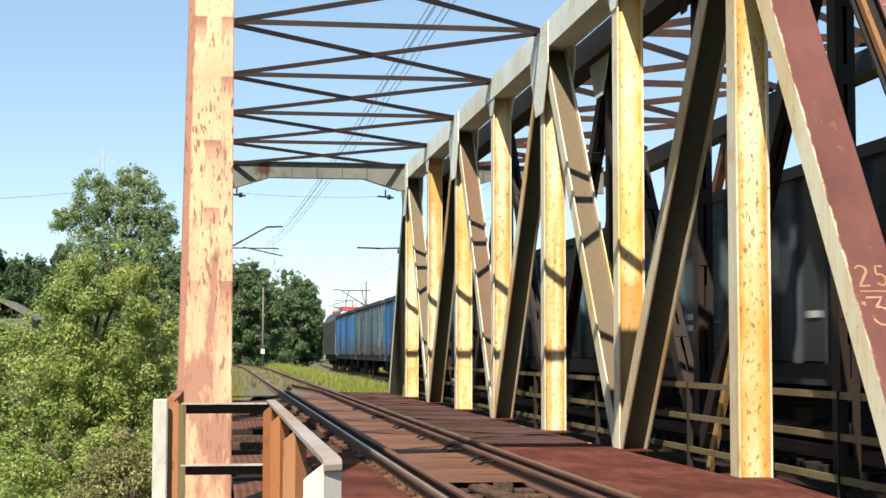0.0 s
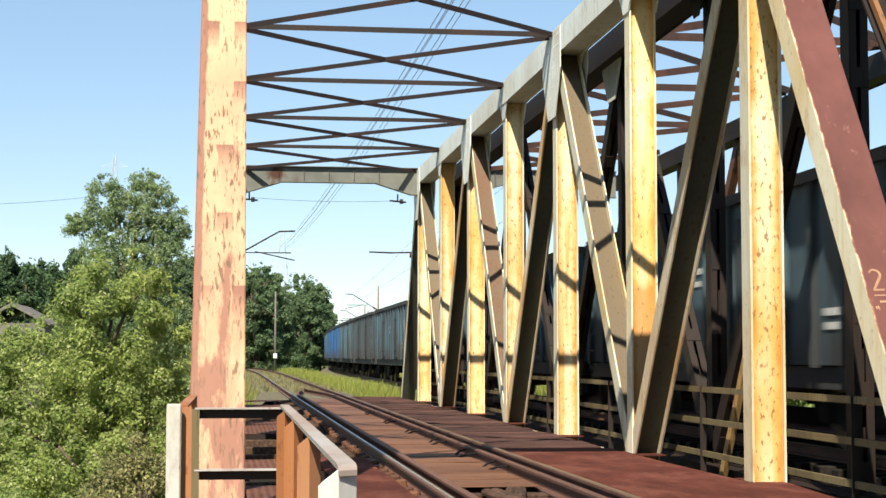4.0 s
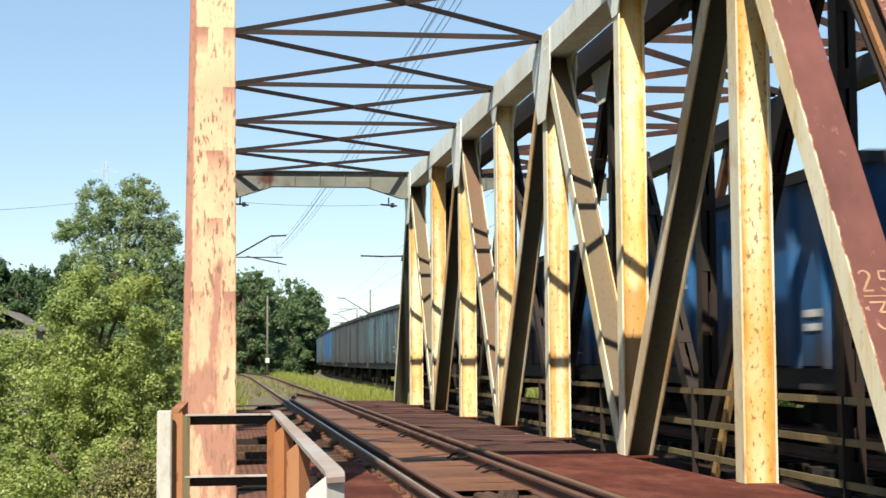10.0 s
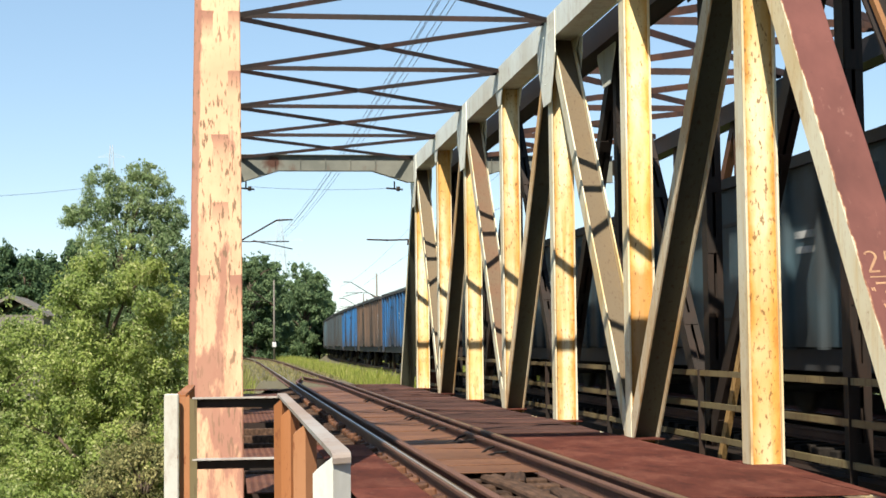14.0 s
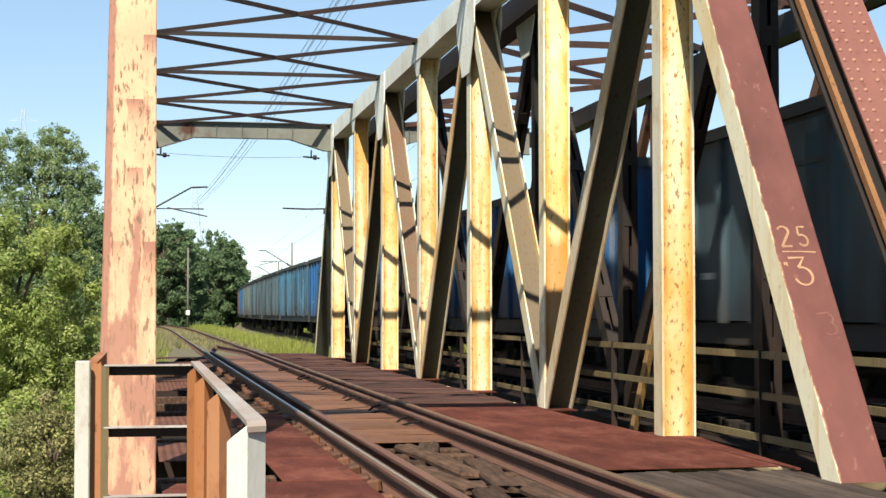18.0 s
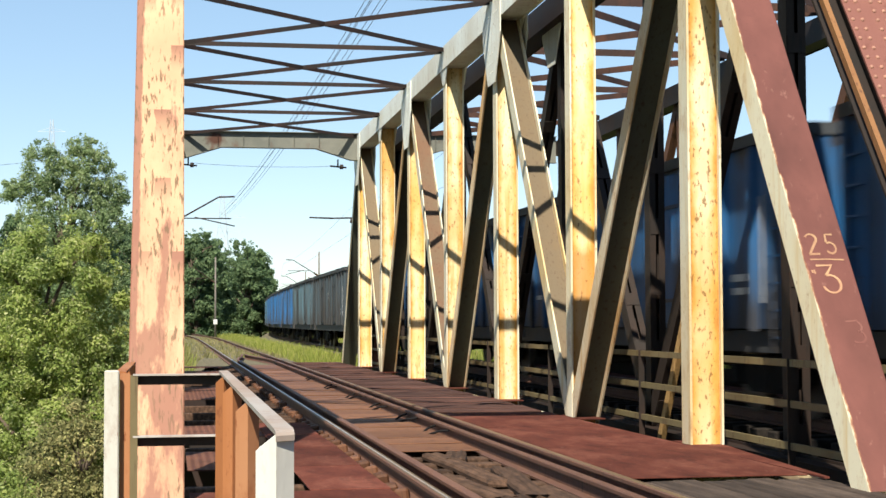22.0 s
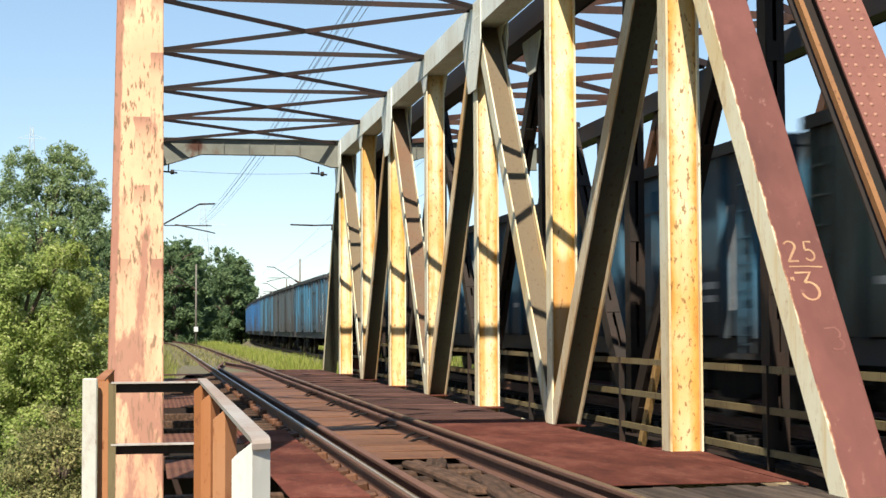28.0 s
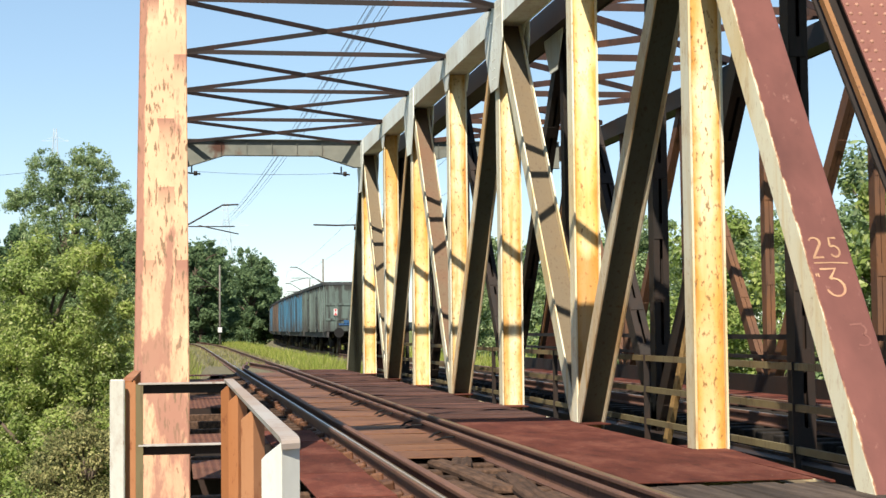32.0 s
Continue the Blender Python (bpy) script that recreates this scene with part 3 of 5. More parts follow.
def bridge_truss(bridge, x, end_mats):
    """One truss: end diagonals, posts at every node, diagonals, chords, gussets."""
    for k in range(1, 8):
        bm = bmesh.new()
        member(bm, (0, 0, -0.3), (0, 0, ZC - 0.2), 0.34, 0.26, 0.05, 0.022)
        part("vertical_post", bm, [M_CREAM, {1: M_POST_FLAKED, 2: M_POST_BELT}.get(k, M_POST)], bridge).matrix_basis = pose(x, node(k), 0)
        if x > 1:
            bm = bmesh.new()
            if k == 1:
                prism(bm, [(x - 0.172, 11.5), (x - 0.13, 11.5), (x + 0.07, 13.8), (x + 0.15, 14.5), (x + 0.15, 15.25), (x - 0.172, 15.25)], (0, 0, -0.012), (0, 0, 0.003), (1, 0, 0), (0, 1, 0))
            else:
                box(bm, x - 0.172, x + 0.16, node(k) - 0.5, node(k) + 0.42, -0.012, 0.003, 0.003)
            part("foot_plate", bm, M_DECK, bridge)
    for k in range(0, 8):
        z0, z1 = (-0.1, ZC) if k % 2 == 0 else (ZC, -0.1)
        end = k in (0, 7)
        bm = bmesh.new()
        if end:
            box_member(bm, (x, END_Y if k == 0 else node(k) - 0.075, z0), (x, node(1) + 0.075 if k == 0 else node(8) - 0.56, z1), 0.385, 0.28)
        else:
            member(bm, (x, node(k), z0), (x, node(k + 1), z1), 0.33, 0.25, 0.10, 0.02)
        part("end_diagonal" if end else "diagonal", bm, (end_mats if k == 0 else [M_CREAM, M_DIAG_SHADED]) if end else [M_CREAM, M_DIAG_RED if k == 4 else M_DIAG] if k % 2 == 0 else [M_CREAM_RUSTY, M_DIAG_SHADED], bridge)
    bm = bmesh.new()
    member(bm, (x, node(1) - 0.25, ZC), (x, node(7) + 0.25, ZC), 0.40, 0.42, 0.02, 0.02)
    part("top_chord", bm, [M_CHORD, M_CHORD], bridge)
    bm = bmesh.new()
    member(bm, (x, node(0) - 0.4, -0.35), (x, node(8) + 0.4, -0.35), 0.36, 0.5, 0.03, 0.02)
    part("bottom_chord", bm, [M_CREAM, M_DIAG], bridge)
    for k in range(1, 8):
        # hollow haunch under the chord: a plate on either side
        odd = k % 2
        a, h, foot = (0.62, 0.50, 0.14) if odd else (0.40, 0.30, 0.128)
        for s in (-1, 1):
            bm = bmesh.new()
            u = x + s * 0.178
            prism(bm, [(-a, 0), (-a * 0.9, -0.02), (-foot - 0.06, -h * 0.72), (-foot, -h), (foot, -h), (foot + 0.06, -h * 0.72), (a * 0.9, -0.02), (a, 0)], (u - 0.009, node(k), ZC - 0.205), (u + 0.009, node(k), ZC - 0.205), (0, 1, 0), (0, 0, 1))
            part("haunch_plate", bm, M_CHORD, bridge)
        if odd:
            for s in (-1, 1):
                bm = bmesh.new()
                gusset(bm, x + s * 0.213, node(k), ZC + 0.12, 1.35, 1.30, cut=0.30)
                plate = part("gusset_plate", bm, M_CHORD, bridge)
                if s < 0 and x > 1:
                    bm = bmesh.new()
                    dots = [(dy, dz) for dz in (0.02, -0.14) for dy in (-0.54, -0.42, -0.30, -0.18, 0.18, 0.30, 0.42, 0.54)]
                    dots += [(dy, dz) for dz in (-0.45, -0.6, -0.75, -0.9, -1.05) for dy in (-0.09, 0.09)]
                    for dy, dz in dots:
                        tube(bm, (x - 0.2205, node(k) + dy, ZC + 0.05 + dz), (x - 0.227, node(k) + dy, ZC + 0.05 + dz), 0.015, 0.009, 6)
                    tagged(part("rivets", bm, M_CHORD, plate), kind="stuff")


def rivet_rows(bm, p0, p1, w, d, cols, step=0.12, r=0.021):
    """Rows of rivet heads on the upper face of an inclined member."""
    p0, p1 = Vector(p0), Vector(p1)
    u = (p1 - p0).normalized()
    ax = Vector((1, 0, 0))
    out = -(u.cross(ax))
    if out.y > 0:
        out = -out
    n = int((p1 - p0).length / step)
    for i in range(1, n):
        for j, a in enumerate(cols):
            c = p0 + u * (step * i) + ax * a + out * d
            top = bm.verts.new(c + out * r * 0.75)
            mid = [bm.verts.new(c + (ax * math.cos(q) + u * math.sin(q)) * r * 0.8 + out * r * 0.5) for q in [math.pi / 3 * h for h in range(6)]]
            low = [bm.verts.new(c + (ax * math.cos(q) + u * math.sin(q)) * r) for q in [math.pi / 3 * h for h in range(6)]]
            for h in range(6):
                g = (h + 1) % 6
                bm.faces.new([top, mid[h], mid[g]]).smooth = True
                bm.faces.new([mid[h], low[h], low[g], mid[g]]).smooth = True


def lip_plate(p0, p1, far, bridge):
    """Built-up end post: back plate, rusty side angle, two spacers, wide riveted cover plate."""
    p0, p1 = Vector(p0), Vector(p1)
    u = (p1 - p0).normalized()
    ax = Vector((1, 0, 0))
    out = ax.cross(u) * (-1 if far else 1)

    def piece(name, pts, mat, parent, label=""):
        bm = bmesh.new()
        prism(bm, pts, p0, p1, ax, out)
        return part(name, bm, mat, parent, label)
    ob = piece("end_diagonal", [(-0.225, 0.05), (0.40, 0.05), (0.40, 0.075), (-0.225, 0.075)], M_OLD, bridge, "red riveted inclined end post")
    piece("side_angle", [(-0.205, 0.13), (-0.192, 0.13), (-0.192, 0.186), (-0.158, 0.186), (-0.158, 0.198), (-0.205, 0.198)], M_LIP, ob)
    piece("spacer", [(0.0, 0.075), (0.015, 0.075), (0.015, 0.175), (0.0, 0.175)], M_OLD, ob)
    piece("spacer", [(0.37, 0.075), (0.39, 0.075), (0.39, 0.175), (0.37, 0.175)], M_OLD, ob)
    piece("cover_plate", [(-0.03, 0.175), (0.41, 0.175), (0.41, 0.196), (-0.03, 0.196)], M_COVER, ob)
    return ob


def riveted_truss(bridge, x, lit):
    """A truss of the old bridge: built-up members, riveted end diagonals."""
    # brown lit copy for the far truss, shade-darkened copy for the near one
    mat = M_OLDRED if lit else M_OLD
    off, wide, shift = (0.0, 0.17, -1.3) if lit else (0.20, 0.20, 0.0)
    for k in range(1, 8):
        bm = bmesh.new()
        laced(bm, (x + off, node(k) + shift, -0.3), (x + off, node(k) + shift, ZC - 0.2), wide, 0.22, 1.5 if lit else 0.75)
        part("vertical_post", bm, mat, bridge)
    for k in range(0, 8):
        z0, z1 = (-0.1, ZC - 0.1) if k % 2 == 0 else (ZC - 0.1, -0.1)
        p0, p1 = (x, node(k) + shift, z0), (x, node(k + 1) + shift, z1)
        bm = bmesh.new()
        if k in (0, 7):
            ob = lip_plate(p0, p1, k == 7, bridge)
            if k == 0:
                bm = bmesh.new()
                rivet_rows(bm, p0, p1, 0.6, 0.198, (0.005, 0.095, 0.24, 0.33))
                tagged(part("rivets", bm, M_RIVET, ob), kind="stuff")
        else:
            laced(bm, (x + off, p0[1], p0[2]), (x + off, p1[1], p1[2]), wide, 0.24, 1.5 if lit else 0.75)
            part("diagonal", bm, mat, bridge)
    bm = bmesh.new()
    member(bm, (x, node(1) - 0.25, ZC - 0.1), (x, node(7) + 0.25, ZC - 0.1), 0.40, 0.40, 0.02, 0.02)
    part("top_chord", bm, [M_OLD, M_OLD], bridge)
    if lit:
        # Lower bar and bottom strip are added, darkening the gap under the train.
        for z, h in ((0.98, 0.09), (0.62, 0.07), (0.12, 0.34)):
            bm = bmesh.new()
            bar(bm, (x - 0.22, node(0), z), (x - 0.22, node(8), z), 0.06, h)
            part("handrail" if z > 0.5 else "kick_plate", bm, M_OLD, bridge)
    bm = bmesh.new()
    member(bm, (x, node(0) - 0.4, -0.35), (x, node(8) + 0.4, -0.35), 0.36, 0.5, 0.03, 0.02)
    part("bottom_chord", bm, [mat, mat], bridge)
    for k in range(1, 8 if not lit else 1):
        bm = bmesh.new()
        gusset(bm, x - 0.02, node(k), ZC + 0.08, 1.2 if k % 2 else 0.6, 0.95 if k % 2 else 0.6)
        g = part("gusset_plate", bm, M_CHORD if k == 3 and not lit else mat, bridge)


def portal_paint(name):
    """Grey paint with one large rust burst and rusty seams."""
    m, nt, b = material(name, 0.65)
    ax = object_axes(nt)
    fine = tex(nt, 14, 5)
    du = calc_node(nt, "MULTIPLY", calc_node(nt, "SUBTRACT", ax[0], 1.10), 0.75)
    dv = calc_node(nt, "SUBTRACT", ax[2], ZC + 0.04)
    far = calc_node(nt, "SQRT", calc_node(nt, "ADD", calc_node(nt, "MULTIPLY", du, du), calc_node(nt, "MULTIPLY", dv, dv)))
    far = calc_node(nt, "MULTIPLY_ADD", tex(nt, 3, 5), 0.35, far)
    col = ramp(nt, tex(nt, 1.5, 5), [(0.35, (0.115, 0.118, 0.100)), (0.65, (0.170, 0.168, 0.140))])
    col = mix(nt, ramp(nt, tex(nt, 2.6, 5, (1, 1, 0.5)), [(0.58, grey(0)), (0.68, grey(0.7))]), col, (0.095, 0.045, 0.028))
    col = mix(nt, ramp(nt, far, [(0.30, grey(0.95)), (0.42, grey(0))]), col, (0.062, 0.024, 0.014))
    nt.links.new(col, b.inputs["Base Color"])
    bump(nt, b, fine, 0.25, 0.006)
    return m


M_PORTAL = portal_paint("grey_portal_paint")


def top_bracing(bridge, x0, x1, mat, portal_ends, size=0.085):
    z = ZC + 0.14
    for k in range(1, 8):
        if k not in portal_ends:
            bm = bmesh.new()
            drop_angle(bm, (x0, node(k), z - 0.02), (x1, node(k), z - 0.02), size)
            part("cross_strut", bm, mat, bridge)
        if k < 7:
            for a, b in ((x0, x1), (x1, x0)):
                bm = bmesh.new()
                drop_angle(bm, (a, node(k) + 0.1, z - 0.04), (b, node(k + 1) - 0.1, z - 0.04), size - 0.005)
                part("diagonal_brace", bm, mat, bridge)
    for k in portal_ends:
        y = node(k) + (0.18 if k == 1 else -0.15)
        bm = bmesh.new()
        zt = ZC + 0.21
        d, knee = (0.72, 1.0) if k == 1 else (0.42, 0.72)
        pts = [(x0, zt - knee), (x0 + 0.2, zt - knee), (x0 + 1.15, zt - d), (x1 - 1.15, zt - d), (x1 - 0.2, zt - knee), (x1, zt - knee), (x1, zt), (x0, zt)]
        prism(bm, pts, (0, y - 0.006, 0), (0, y + 0.006, 0), (1, 0, 0), (0, 0, 1))
        bar(bm, (x0, y, zt), (x1, y, zt), 0.24, 0.014)
        for p, q in zip(pts[:5], pts[1:6]):
            bar(bm, (p[0], y, p[1]), (q[0], y, q[1]), 0.24, 0.014)
        for i in range(5):
            xx = x0 + (x1 - x0) * (0.22 + 0.14 * i)
            bar(bm, (xx, y, zt - d), (xx, y, zt), 0.10, 0.012, (1, 0, 0))
        part("portal_beam", bm, M_PORTAL, bridge)


bridge_1 = empty("truss_bridge", label="cream and rust painted steel railway truss bridge", category="bridge", group="railway bridges")
bridge_truss(bridge_1, XR, [M_SIDE, M_OXIDE])
bridge_truss(bridge_1, XL, [M_MAUVE, M_END])
top_bracing(bridge_1, XL + 0.2, XR - 0.2, M_STRUT, (1, 7))

bridge_2 = empty("truss_bridge", label="old riveted red steel railway truss bridge", category="bridge", group="railway bridges")
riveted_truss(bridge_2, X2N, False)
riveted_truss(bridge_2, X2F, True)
top_bracing(bridge_2, X2N + 0.2, X2F - 0.2, M_BRACE, (1, 7), 0.13)


# ---- deck ----
deck = empty("bridge_deck", label="rusty steel plates and timber sleepers of the bridge deck", category="deck", kind="structure")


def unit_box(name, mat, sx, sy, sz, bev=0.0):
    """A box mesh to share between alike pieces, resting on z = 0."""
    bm = bmesh.new()
    box(bm, -sx / 2, sx / 2, -sy / 2, sy / 2, 0, sz, bev)
    me = bpy.data.meshes.new(name)
    bm.to_mesh(me)
    bm.free()
    me.materials.append(mat)
    return me


def plates(x0, x1, y0, y1, length, gap, z, mat=None, thick=0.014, rough=1.0):
    me = unit_box("deck_plate", mat or M_DECK, x1 - x0, length, thick, 0.004)
    y = y0
    while y + length <= y1:
        share("deck_plate", me, deck, pose((x0 + x1) / 2, y + length / 2, z + random.uniform(-0.004, 0.004) * rough, random.uniform(-0.5, 0.5) * rough, random.uniform(-0.25, 0.25) * rough, random.uniform(-0.3, 0.3) * rough))
        y += length + gap


plates(3.40, 4.93, 11.8, 20.6, 2.90, 0.02, -0.014)
plates(3.42, 4.91, 20.85, 47.2, 0.54, 0.07, -0.024, M_REDPLANK, 0.03, 2.6)
plates(0.12, 1.56, 2.0, 11.4, 1.55, 0.015, -0.018)
plates(0.98, 1.57, 11.45, 19.2, 1.9, 0.02, -0.022)
for y, length in ((13.2, 2.2), (17.2, 2.2), (26.0, 2.3), (28.5, 2.4), (34.2, 2.2), (38.6, 2.2), (43.4, 2.2)):
    plates(0.12, 1.30, y, y + length + 0.01, length, 0.1, -0.040, M_CHEQUER, 0.012, 1.5)
bearer = unit_box("bearer", M_WOOD, 1.25, 0.16, 0.14, 0.01)
for y in (12.3, 16.1, 20.6, 22.3, 24.2, 31.9, 33.1, 37.4, 41.6):
    share("bearer", bearer, deck, pose(0.72, y, -0.20, 0, 0, random.uniform(-1.5, 1.5)))
plates(XT - 0.46, XT + 0.46, 15.3, 47.0, 0.88, 0.05, -0.075, M_TREAD, 0.014, 1.8)

# bridge sleepers, chairs and bolts
shaded_sleeper = unit_box("sleeper", M_SLEEPER_SHADED, 2.6, 0.24, 0.22, 0.012)
M_CLIP = painted("brown_rail_clip", (0.095, 0.042, 0.022), (0.12, 0.05, 0.024), (0.05, 0.025, 0.016), 0.5, per_object=0.3)
sleeper = unit_box("sleeper", M_WOOD, 2.6, 0.24, 0.22, 0.012)
for i in range(90):
    share("sleeper", sleeper, track_1, pose(XT + random.uniform(-0.03, 0.03), -6 + 0.6 * i, RAIL_Z - 0.225, 0, 0, random.uniform(-0.8, 0.8)))
clip = unit_box("rail_clip", M_CLIP, 0.11, 0.15, 0.10, 0.018)
bolt = unit_box("rail_bolt", M_CLIP, 0.035, 0.035, 0.07, 0.006)
for i in range(5, 74):
    for s in (-1, 1):
        share("rail_clip", clip, track_1, pose(XT + s * 0.87, -6 + 0.6 * i, RAIL_Z - 0.004 - random.uniform(0, 0.04), random.uniform(-5, 5), s * 8, random.uniform(-12, 12)))
        if i < 45:
            share("rail_bolt", bolt, track_1, pose(XT + s * 0.95, -6 + 0.6 * i, RAIL_Z - 0.004))

# stringers and cross girders carrying the sleepers
for x in (XT - 0.9, XT + 0.9):
    bm = bmesh.new()
    box(bm, x - 0.12, x + 0.12, N0 - 0.3, node(8) + 0.3, -0.95, RAIL_Z - 0.227)
    part("stringer", bm, M_STRUT, deck)
for k in range(9):
    bm = bmesh.new()
    box(bm, XL + 0.18, XR - 0.18, node(k) - 0.12, node(k) + 0.12, -1.1, -0.34)
    part("cross_girder", bm, M_STRUT, deck)
for x in (XT2 - 0.9, XT2 + 0.9):
    bm = bmesh.new()
    box(bm, x - 0.14, x + 0.14, N0 - 0.3, node(8) + 0.3, -1.0, RAIL_Z - 0.227)
    part("stringer", bm, M_OLD, deck)
for k in range(9):
    bm = bmesh.new()
    box(bm, X2N + 0.2, X2F - 0.2, node(k) - 0.15, node(k) + 0.15, -1.1, -0.34)
    part("cross_girder", bm, M_OLD, deck)
for i in range(66):
    share("sleeper", shaded_sleeper, track_2, pose(XT2, 9.9 + 0.6 * i, RAIL_Z - 0.225, 0, 0, random.uniform(-0.8, 0.8)))
plates(X2F - 1.5, X2F - 0.25, 10.0, 47.2, 1.3, 0.03, -0.04)

# drooping bond cables beside the guard rail
for y in (17.3, 19.6, 22.4, 25.6, 29.5, 34.0):
    bm = bmesh.new()
    cable(bm, [(XT + 0.50 - 0.24 * math.sin(math.pi * k / 8), y + 0.9 * k / 8, -0.055 + 0.05 * math.cos(math.pi * k / 4)) for k in range(9)], 0.014, 6)
    part("bond_cable", bm, M_DARK, track_1)

# broken timber left between the rails
for x, y, l, a in ((2.50, 13.6, 2.6, 3), (2.72, 12.3, 2.2, -4), (2.28, 12.0, 1.8, 7), (2.62, 14.7, 0.9, -12), (2.80, 11.0, 1.6, 2), (2.35, 10.2, 2.0, -5), (2.62, 9.4, 1.5, 6)):
    bm = bmesh.new()
    n = int(l / 0.12)
    sec = [(-0.10, 0.0), (-0.104, 0.03), (-0.09, 0.052), (-0.04, 0.058), (0.0, 0.050), (0.05, 0.060), (0.092, 0.05), (0.10, 0.02), (0.098, 0.0)]
    rings = []
    for i in range(n + 1):
        t = -l / 2 + l * i / n
        end = min(i, n - i)
        ring = []
        for u, v in sec:
            p = Vector((u, t, v + x))
            du = 0.010 * noise.noise(p * 5)
            dv = 0.008 * noise.noise(Vector((u * 30, t * 1.2, y)))
            cut = (0.12 * noise.noise(Vector((u * 25, y, end))) if end == 0 else 0.0)
            ring.append(bm.verts.new((u + du + 0.02 * math.sin(t * 1.7 + y), t + cut, max(0, v + (dv if v > 0.01 else 0)))))
        rings.append(ring)
    for r0, r1 in zip(rings, rings[1:]):
        for i in range(len(sec) - 1):
            bm.faces.new([r0[i], r0[i + 1], r1[i + 1], r1[i]])
    bm.faces.new(rings[0])
    bm.faces.new(rings[-1][::-1])
    bmesh.ops.recalc_face_normals(bm, faces=bm.faces)
    ob = mesh_ob("timber_plank", bm, M_WOOD)
    ob.matrix_basis = pose(x, y, RAIL_Z - 0.004, 0, 0, a)
    tagged(ob, "weathered broken plank lying between the rails", "plank", "loose planks on the track")

# planked crossing at the near end
plank = unit_box("plank", M_PLANK, 0.185, 3.2, 0.05, 0.008)
for i in range(8):
    for k in range(3):
        share("plank", plank, deck, pose(3.50 + 0.2 * i, 3.6 + 3.22 * k + 0.06 * (i % 3), -0.075, 0, random.uniform(-0.6, 0.6), random.uniform(-0.15, 0.15)))
bm = bmesh.new()
box(bm, -0.6, 13.0, -3.0, N0 - 0.5, -2.2, -0.36)
tagged(mesh_ob("abutment", bm, M_CONCRETE), "concrete bridge abutment at the near bank", "abutment", kind="structure")
bm = bmesh.new()
box(bm, -0.8, 12.0, node(8) + 0.5, node(8) + 3.5, -5.5, -0.36)
tagged(mesh_ob("abutment", bm, M_CONCRETE), "concrete bridge abutment at the far bank", "abutment", kind="structure")


# ---- train ----


def paint_of(name, base):
    """Worn wagon paint: broad vertical dirt streaks, coal dust thick along the bottom and spilling from the rim."""
    base = tuple(0.92 * c for c in base)
    worn = tuple(0.50 * c + 0.50 * g for c, g in zip(base, (0.050, 0.048, 0.046)))
    dust = (0.030, 0.027, 0.025)
    m, nt, b = material(name, 0.58)
    z = object_axes(nt)[2]
    patch = tex(nt, 0.9, 4, (1, 1, 1), 0.6, own=True)
    streak = tex(nt, 2.2, 4, (2.0, 2.0, 0.16), 0.6, own=True)
    drip = tex(nt, 4.0, 3, (2.0, 2.0, 0.30), 0.55, own=True)
    fine = tex(nt, 24, 4)
    col = mix(nt, ramp(nt, patch, [(0.42, grey(0)), (0.66, grey(0.9))]), base, worn)
    col = mix(nt, ramp(nt, streak, [(0.50, grey(0)), (0.62, grey(0.75))]), col, dust)
    foot = calc_node(nt, "MULTIPLY_ADD", z, -0.30, calc_node(nt, "ADD", streak, 0.55))
    col = mix(nt, ramp(nt, foot, [(0.52, grey(0)), (0.74, grey(0.8))]), col, dust)
    brim = calc_node(nt, "MULTIPLY_ADD", z, 0.55, calc_node(nt, "ADD", drip, -1.70))
    col = mix(nt, ramp(nt, brim, [(0.48, grey(0)), (0.56, grey(0.9))]), col, dust)
    col = mix(nt, ramp(nt, fine, [(0.62, grey(0)), (0.70, grey(0.4))]), col, dust)
    nt.links.new(vary(nt, col, 0.15), b.inputs["Base Color"])
    bump(nt, b, patch, 0.3, 0.02)
    return m


PAINTS = {
    "blue": paint_of("vivid_blue_wagon_paint", (0.014, 0.100, 0.255)),
    "light": paint_of("faded_blue_wagon_paint", (0.034, 0.115, 0.185)),
    "grey": paint_of("grey_wagon_paint", (0.040, 0.056, 0.066)),
    "brown": paint_of("brown_wagon_paint", (0.11, 0.07, 0.048)),
    "sage": paint_of("sage_green_wagon_paint", (0.105, 0.14, 0.125)),
    "teal": paint_of("teal_grey_wagon_paint", (0.055, 0.100, 0.125)),
}
WORDS = {"blue": "vivid blue", "light": "faded light blue", "grey": "weathered grey", "brown": "rusty brown", "teal": "greyish teal", "sage": "pale sage green"}
M_LETTER = plain("white_lettering", (0.50, 0.50, 0.48), 0.7, 0, 0.1, 5)
M_RIM = painted("dark_wagon_rim", (0.040, 0.044, 0.048), (0.055, 0.045, 0.038), (0.03, 0.022, 0.018), 0.5)
M_WHEEL = plain("wheel_steel", (0.10, 0.08, 0.07), 0.5, 0.5, 0.2, 6)
BODY_L, BODY_W, SILL_Z, RIM_Z = 7.0, 1.46, 1.05, 3.28


def ring_wheel(bm, x, y, z, r, w):
    tube(bm, (x - w / 2, y, z), (x + w / 2, y, z), r, r, 20)
    tube(bm, (x - w / 2 - 0.03, y, z), (x - w / 2, y, z), r + 0.03, r + 0.03, 20)
    tube(bm, (x + w / 2, y, z), (x + w / 2 + 0.04, y, z), 0.13, 0.11, 10)


